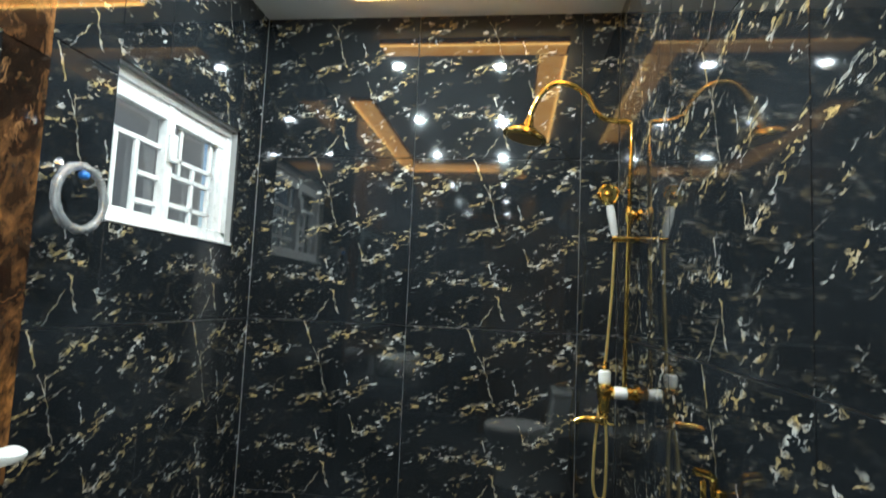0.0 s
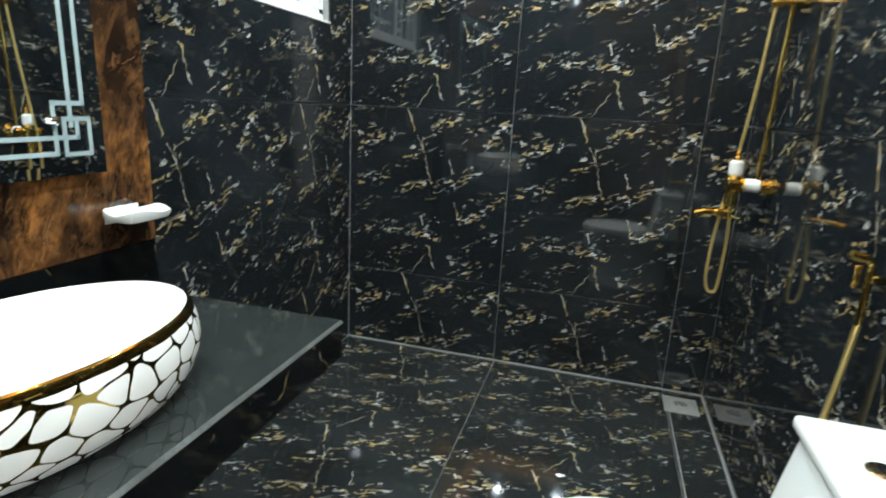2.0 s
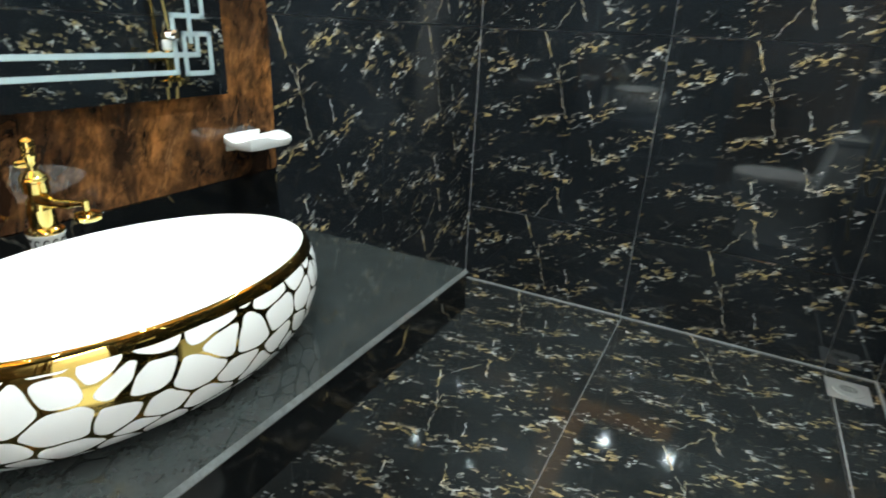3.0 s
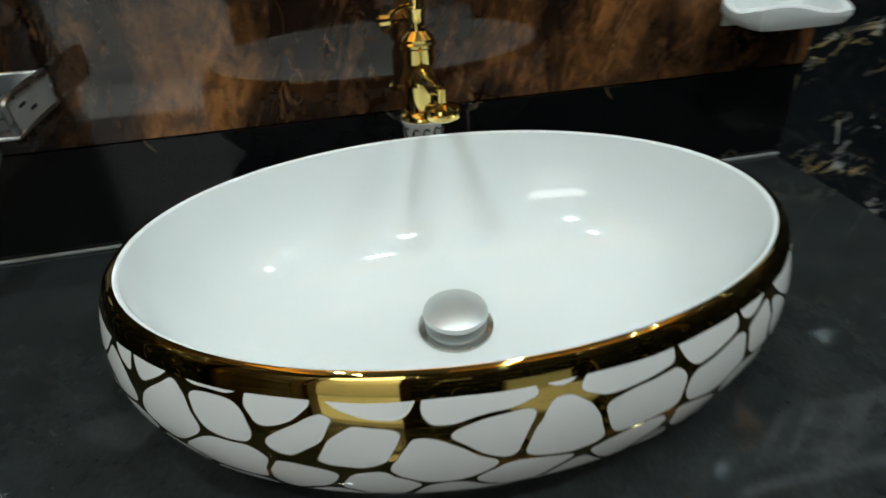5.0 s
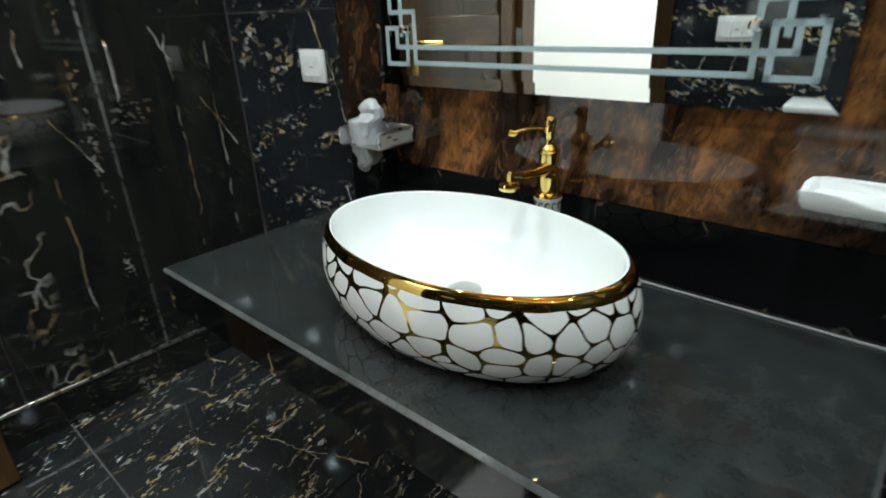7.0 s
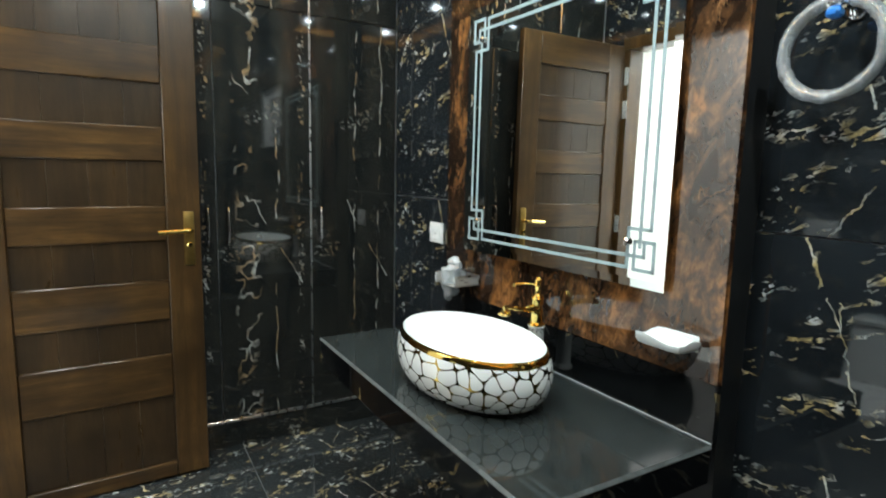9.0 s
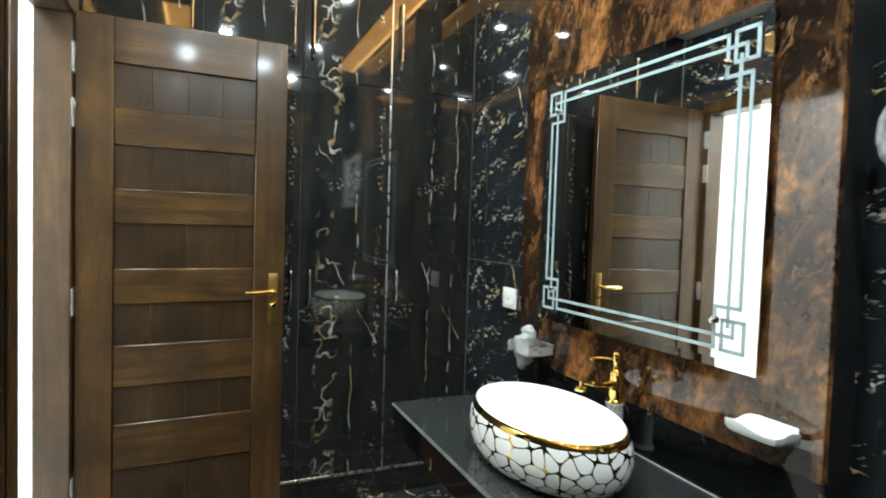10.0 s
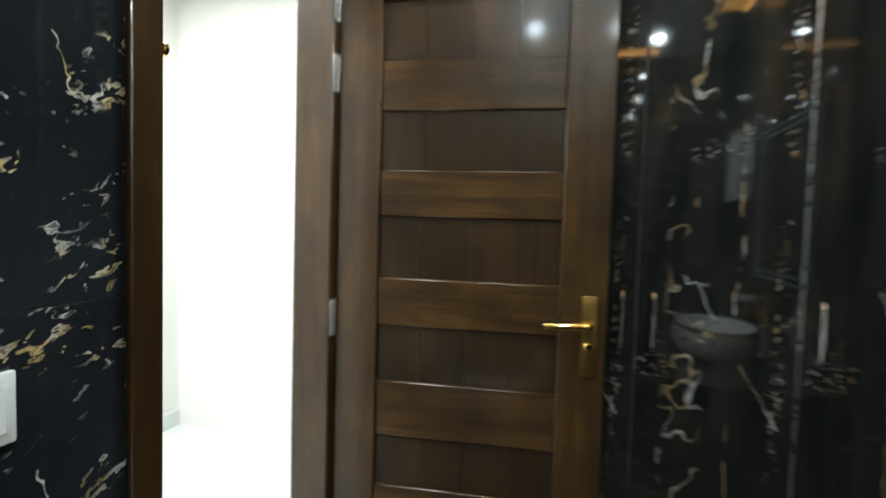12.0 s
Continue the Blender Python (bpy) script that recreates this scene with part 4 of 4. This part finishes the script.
# ---- shower set ----
def shower():
    ob = thing("shower_set", (EAST, 2.87, 1.0), "polished gold rain shower column with hand shower", "shower")
    px, mx = -0.046, -0.118
    part("riser", tube([(px, 0, 0.0), (px + 0.014, 0, 1.01)], 0.0085, 16), GOLD, ob)
    part("arm", tube(smooth_line([(px + 0.014, 0, 1.0), (px + 0.006, 0, 1.026), (px - 0.065, 0, 1.034), (px - 0.115, 0, 1.06), (px - 0.16, 0, 1.135), (px - 0.22, 0, 1.176), (px - 0.29, 0, 1.178), (px - 0.345, 0, 1.12), (px - 0.375, 0, 1.05)], 8), 0.0105, 14), GOLD, ob)
    head = part("rain_head", moved(lathe([(0.014, 0.075), (0.018, 0.06), (0.022, 0.045), (0.040, 0.034), (0.062, 0.020), (0.084, 0.006), (0.088, -0.004), (0.085, -0.010), (0.070, -0.012), (0.002, -0.012)], 36), pose(px - 0.392, 0, 0.970, 0, 14, 0)), GOLD, ob)
    part("nozzle_face", moved(lathe([(0.070, -0.0122), (0.069, -0.0145), (0.002, -0.0145)], 30), pose(px - 0.392, 0, 0.970, 0, 14, 0)), BRASS, head)
    part("wall_bracket", moved(lathe([(0.024, 0), (0.024, 0.006), (0.012, 0.012), (0.010, 0.02), (0.012, 0.035), (0.014, 0.046)], 24), pose(0, 0, 0.665, 0, -90, 0)), GOLD, ob)
    part("bracket_knob", moved(lathe([(0.012, -0.03), (0.016, -0.02), (0.018, 0), (0.016, 0.02), (0.010, 0.03)], 20), pose(px + 0.009, 0, 0.665)), GOLD, ob)
    part("bracket_rosette", moved(lathe([(0.012, 0), (0.020, 0.003), (0.022, 0.007), (0.015, 0.011), (0.018, 0.015), (0.012, 0.020)], 24), pose(px + 0.012, 0, 0.665, 0, 90, 0)), GOLD, ob)
    part("slider", box(px - 0.055, px + 0.050, -0.016, 0.014, 0.559, 0.581, 0.004, seg=2), GOLD, ob)
    hs = part("hand_shower", moved(lathe([(0.009, -0.012), (0.013, 0.0), (0.016, 0.070), (0.014, 0.098), (0.010, 0.106)], 20), pose(px - 0.046, -0.010, 0.594, 4, -11, 0)), PLASTIC, ob, "white handle of the hand shower")
    part("spray_head", moved(lathe([(0.012, -0.016), (0.030, -0.010), (0.041, -0.002), (0.042, 0.006), (0.035, 0.011), (0.030, 0.007), (0.016, 0.007), (0.014, 0.013), (0.006, 0.016), (0.001, 0.0165)], 30), pose(px - 0.072, -0.018, 0.737, 84, 0, 8)), GOLD, hs, "round gold spray head")
    part("hose", tube(smooth_line([(px - 0.042, -0.004, 0.575), (px - 0.050, 0.012, 0.34), (px - 0.066, 0.030, 0.10), (px - 0.084, 0.034, -0.06), (px - 0.100, 0.020, -0.20), (px - 0.106, 0.008, -0.32), (px - 0.098, 0.0, -0.372), (px - 0.082, -0.002, -0.386), (px - 0.066, -0.004, -0.362), (px - 0.062, -0.008, -0.20), (px - 0.070, -0.008, -0.07)], 8), 0.0056, 10), HOSE, ob)
    mixer = part("mixer_body", lathe([(0.016, -0.075), (0.021, -0.068), (0.021, -0.030), (0.027, -0.022), (0.027, 0.022), (0.021, 0.030)], 26, cx=mx), GOLD, ob)
    part("diverter_knob", lathe([(0.016, 0.030), (0.022, 0.036), (0.022, 0.074), (0.016, 0.080)], 24, cx=mx), PLASTIC, mixer, "white porcelain control knob")
    part("knob_finial", lathe([(0.011, 0.080), (0.013, 0.090), (0.008, 0.096), (0.011, 0.104), (0.004, 0.114)], 18, cx=mx), GOLD, mixer)
    part("inlet_collar", moved(lathe([(0.020, 0.0), (0.026, 0.006), (0.020, 0.012)], 22), pose(mx + 0.022, 0, 0, 0, 90, 0)), GOLD, mixer)
    part("porcelain_sleeve", moved(lathe([(0.019, 0.0), (0.0225, 0.003), (0.0225, 0.044), (0.019, 0.047)], 24), pose(mx + 0.034, 0, 0, 0, 90, 0)), PLASTIC, mixer, "white porcelain sleeve")
    part("wall_union", moved(lathe([(0.033, 0), (0.033, 0.006), (0.024, 0.012), (0.020, 0.020), (0.024, 0.026), (0.020, 0.036)], 24), pose(0, 0, 0, 0, -90, 0)), GOLD, mixer)
    for y in (-0.075, 0.075):
        part("side_handle", moved(lathe([(0.010, 0.0), (0.010, 0.04), (0.018, 0.046), (0.021, 0.058), (0.014, 0.070)], 20), pose(mx, 0, 0, 90 if y < 0 else -90, 0, 0)), GOLD, mixer)
    part("spout_body", lathe([(0.012, -0.118), (0.018, -0.112), (0.019, -0.092), (0.014, -0.086), (0.017, -0.078), (0.016, -0.070)], 22, cx=mx), GOLD, mixer)
    part("bath_spout", tube(smooth_line([(mx, 0, -0.100), (mx - 0.035, -0.004, -0.099), (mx - 0.075, -0.008, -0.100), (mx - 0.108, -0.010, -0.110)]), [0.014] * 10 + [0.0115] * 15), GOLD, mixer)
    part("spout_lever", tube([(mx, -0.004, -0.10), (mx + 0.018, -0.02, -0.112), (mx + 0.034, -0.03, -0.112)], 0.005, 8), GOLD, mixer)
    return ob


shower()


def bidet_spray():
    ob = thing("bidet_spray", (EAST, 2.00, 0.96), "gold hand bidet spray with hose on the tiled wall", "bidet spray")
    part("holder", box(-0.028, -0.0005, -0.007, 0.007, -0.043, -0.026, 0.003), GOLD, ob)
    gun = part("spray_gun", tube(smooth_line([(-0.027, 0, -0.13), (-0.027, 0, -0.03), (-0.031, 0, 0.0), (-0.068, -0.004, 0.012)]), [0.007] * 9 + [0.008] * 8 + [0.0095] * 8), GOLD, ob)
    part("trigger", box(-0.055, -0.042, -0.003, 0.003, -0.055, -0.008, 0.002), GOLD, gun)
    part("hose", tube(smooth_line([(-0.027, 0, -0.13), (-0.032, 0.02, -0.30), (-0.040, 0.055, -0.50), (-0.038, 0.085, -0.66), (-0.022, 0.10, -0.74), (-0.003, 0.105, -0.76)]), 0.0065, 10), HOSE, ob)
    part("stop_valve", moved(lathe([(0.022, 0), (0.022, 0.005), (0.012, 0.01), (0.012, 0.03)], 20), pose(-0.0005, 0.105, -0.76, 0, -90, 0)), GOLD, ob)
    return ob


bidet_spray()


# ---- toilet ----
def toilet():
    ob = thing("toilet", (EAST - 0.004, 1.652, 0.0), "white ceramic toilet with closed lid and low cistern", "toilet")

    def oval(rows, n=40):
        bm = bmesh.new()
        rings = []
        for z, x0, x1, hw in rows:
            c, a = (x0 + x1) / 2, (x1 - x0) / 2
            ring = []
            for i in range(n):
                t = 2 * math.pi * i / n
                ct, st_ = math.cos(t), math.sin(t)
                k = 2.6 if ct > 0 else 2.0
                r = (abs(ct) ** k + abs(st_) ** k) ** (-1 / k)
                ring.append(bm.verts.new((c + a * r * ct, hw * r * st_, z)))
            rings.append(ring)
        for p, q in zip(rings, rings[1:]):
            for i in range(n):
                j = (i + 1) % n
                bm.faces.new((p[i], p[j], q[j], q[i]))
        bm.faces.new(rings[0])
        bm.faces.new(rings[-1])
        return bm

    part("bowl", oval([(0.0, -0.56, -0.02, 0.12), (0.05, -0.55, -0.02, 0.115), (0.16, -0.56, -0.02, 0.12), (0.28, -0.62, -0.02, 0.16), (0.36, -0.633, -0.02, 0.182), (0.385, -0.638, -0.02, 0.186), (0.395, -0.633, -0.02, 0.182)]), CERAMIC, ob)
    part("seat", oval([(0.397, -0.636, -0.20, 0.190), (0.402, -0.642, -0.195, 0.196), (0.412, -0.642, -0.195, 0.196), (0.416, -0.636, -0.20, 0.192)]), PLASTIC, ob)
    lid = part("lid", oval([(0.418, -0.636, -0.20, 0.192), (0.424, -0.640, -0.195, 0.196), (0.434, -0.632, -0.20, 0.190), (0.441, -0.59, -0.23, 0.150), (0.443, -0.5, -0.3, 0.07)]), PLASTIC, ob)
    for y in (-0.07, 0.07):
        part("hinge", moved(lathe([(0.010, -0.02), (0.012, 0), (0.010, 0.02)], 14), pose(-0.185, y, 0.424, 90)), CHROME, lid)
    bm = box(-0.150, 0.0, -0.170, 0.170, 0.39, 0.672, 0.020, seg=4)
    for v in bm.verts:
        k = max(0.0, (0.60 - v.co.z) / 0.21)
        v.co.x *= 1 + 0.35 * k * k
        v.co.y *= 1 + 0.05 * k
    part("cistern", bm, CERAMIC, ob)
    top = part("cistern_lid", box(-0.158, 0.0, -0.180, 0.180, 0.673, 0.702, 0.010, seg=4), CERAMIC, ob)
    part("flush_button", lathe([(0.026, 0.7022), (0.026, 0.707), (0.022, 0.709), (0.002, 0.709)], 28, cx=-0.078, cy=0.02), CHROME, top, "round chrome flush button")
    return ob


toilet()


# ---- floor drain and sealant lines ----
def floor_drain():
    ob = thing("floor_drain", (0.495, 3.17, 0.0), "square steel floor drain in the shower corner", "floor drain")
    part("plate", box(-0.07, 0.07, -0.07, 0.07, 0.0005, 0.004, 0.001), SATIN, ob)
    part("round_cover", lathe([(0.050, 0.0042), (0.049, 0.0075), (0.03, 0.009), (0.002, 0.0095)], 30), PLUG, ob)
    for k in range(5):
        part("slot", box(-0.030 + 0.004 * abs(k - 2), 0.030 - 0.004 * abs(k - 2), -0.018 + k * 0.009, -0.015 + k * 0.009, 0.0096, 0.0101), DARK, ob)
    return ob


floor_drain()
structure("sealant_north", box(WEST, EAST, NORTH - 0.006, NORTH, 0.0002, 0.006), SEALANT, "grey sealant line along the shower wall", "sealant")
structure("sealant_east", box(EAST - 0.006, EAST, DOOR_N + 0.08, NORTH - 0.006, 0.0002, 0.006), SEALANT, "grey sealant line along the door wall", "sealant")
structure("sealant_corner", box(WEST, WEST + 0.0015, NORTH - 0.0015, NORTH, 0.006, TOP), GROUT, "grey sealant line up the shower corner", "sealant")
structure("trim_channel", box(0.4395, 0.4445, 0.10, NORTH - 0.10, 0.0001, 0.0008), GROUT, "pale joint line in the floor", "joint")

# ---- tiles, each an object of its own ----
tile_meshes = {}


def tile(parent, m, a0, a1, b0, b1, u0, v0, mat):
    """A tile piece on a face: a, b run along the face; u0, v0 is the corner of the whole tile it was cut from."""
    gap = 0.0017
    key = tuple(round(v, 4) for v in (a0 - u0, a1 - u0, b0 - v0, b1 - v0)) + (mat.name,)
    if key not in tile_meshes:
        tile_meshes[key] = finish(box(a0 - u0 + gap, a1 - u0 - gap, b0 - v0 + gap, b1 - v0 - gap, -T, 0, 0.0008), "tile", mat)
    ob = new("tile", tile_meshes[key])
    ob.parent = parent
    ob.matrix_world = m @ Matrix.Translation((u0, v0, 0))


def cells(lo, hi, start, step):
    k = math.floor((lo - start) / step)
    while start + k * step < hi - 1e-6:
        s = start + k * step
        a, b = max(s, lo), min(s + step, hi)
        if b - a > 0.004:
            yield a, b, s
        k += 1


def clad(parent, m, a, b, origin, mat, holes=(), sign=1, step=(TILE, 0.8)):
    """Covers a face with tiles; holes are a0, a1, b0, b1 and cut the tiles that they meet."""
    for a0, a1, u0 in cells(a[0], a[1], origin[0], step[0]):
        for b0, b1, v0 in cells(b[0], b[1], origin[1], step[1]):
            pieces = [(a0, a1, b0, b1)]
            for h in holes:
                cut = []
                for p in pieces:
                    if p[1] <= h[0] or p[0] >= h[1] or p[3] <= h[2] or p[2] >= h[3]:
                        cut.append(p)
                        continue
                    q0, q1 = max(p[0], h[0]), min(p[1], h[1])
                    if p[0] < h[0]: cut.append((p[0], h[0], p[2], p[3]))
                    if p[1] > h[1]: cut.append((h[1], p[1], p[2], p[3]))
                    if p[2] < h[2]: cut.append((q0, q1, p[2], h[2]))
                    if p[3] > h[3]: cut.append((q0, q1, h[3], p[3]))
                pieces = cut
            for p in pieces:
                tile(parent, m, *p, u0, v0, mat)


clad(wall_north, Matrix.Translation((0, NORTH, 0)) @ NORTH_FACE, (WEST, EAST), (0, TOP), (-0.357, JOINT), WALL)
clad(wall_west, Matrix.Translation((WEST, 0, 0)) @ WEST_FACE, (SOUTH, NORTH), (0, TOP), (2.542, JOINT), WALL, [WIN, (0.72, 1.93, 0, TOP)])
clad(wall_east, Matrix.Translation((EAST, 0, 0)) @ EAST_FACE, (-NORTH, -SOUTH), (0, TOP), (-2.455, JOINT), WALL, [(-DOOR_N - 0.058, -DOOR_S + 0.058, 0, DOOR_H + 0.058)], step=(0.815, 0.8))
clad(floor, Matrix.Identity(4), (WEST, EAST), (SOUTH - 0.03, NORTH), (-0.352, 2.50), FLOOR)
# tiled window reveals
bm = box(WEST - 0.15, WEST, WIN[0] - 0.004, WIN[0] - 0.0005, WIN[2], WIN[3])
box(WEST - 0.15, WEST, WIN[1] + 0.0005, WIN[1] + 0.004, WIN[2], WIN[3], bm=bm)
box(WEST - 0.15, WEST, WIN[0], WIN[1], WIN[3] + 0.0005, WIN[3] + 0.004, bm=bm)
box(WEST - 0.15, WEST, WIN[0], WIN[1], WIN[2] - 0.004, WIN[2] - 0.0005, bm=bm)
structure("window_reveal", bm, SPLASH, "black stone lining of the window opening", "window reveal")
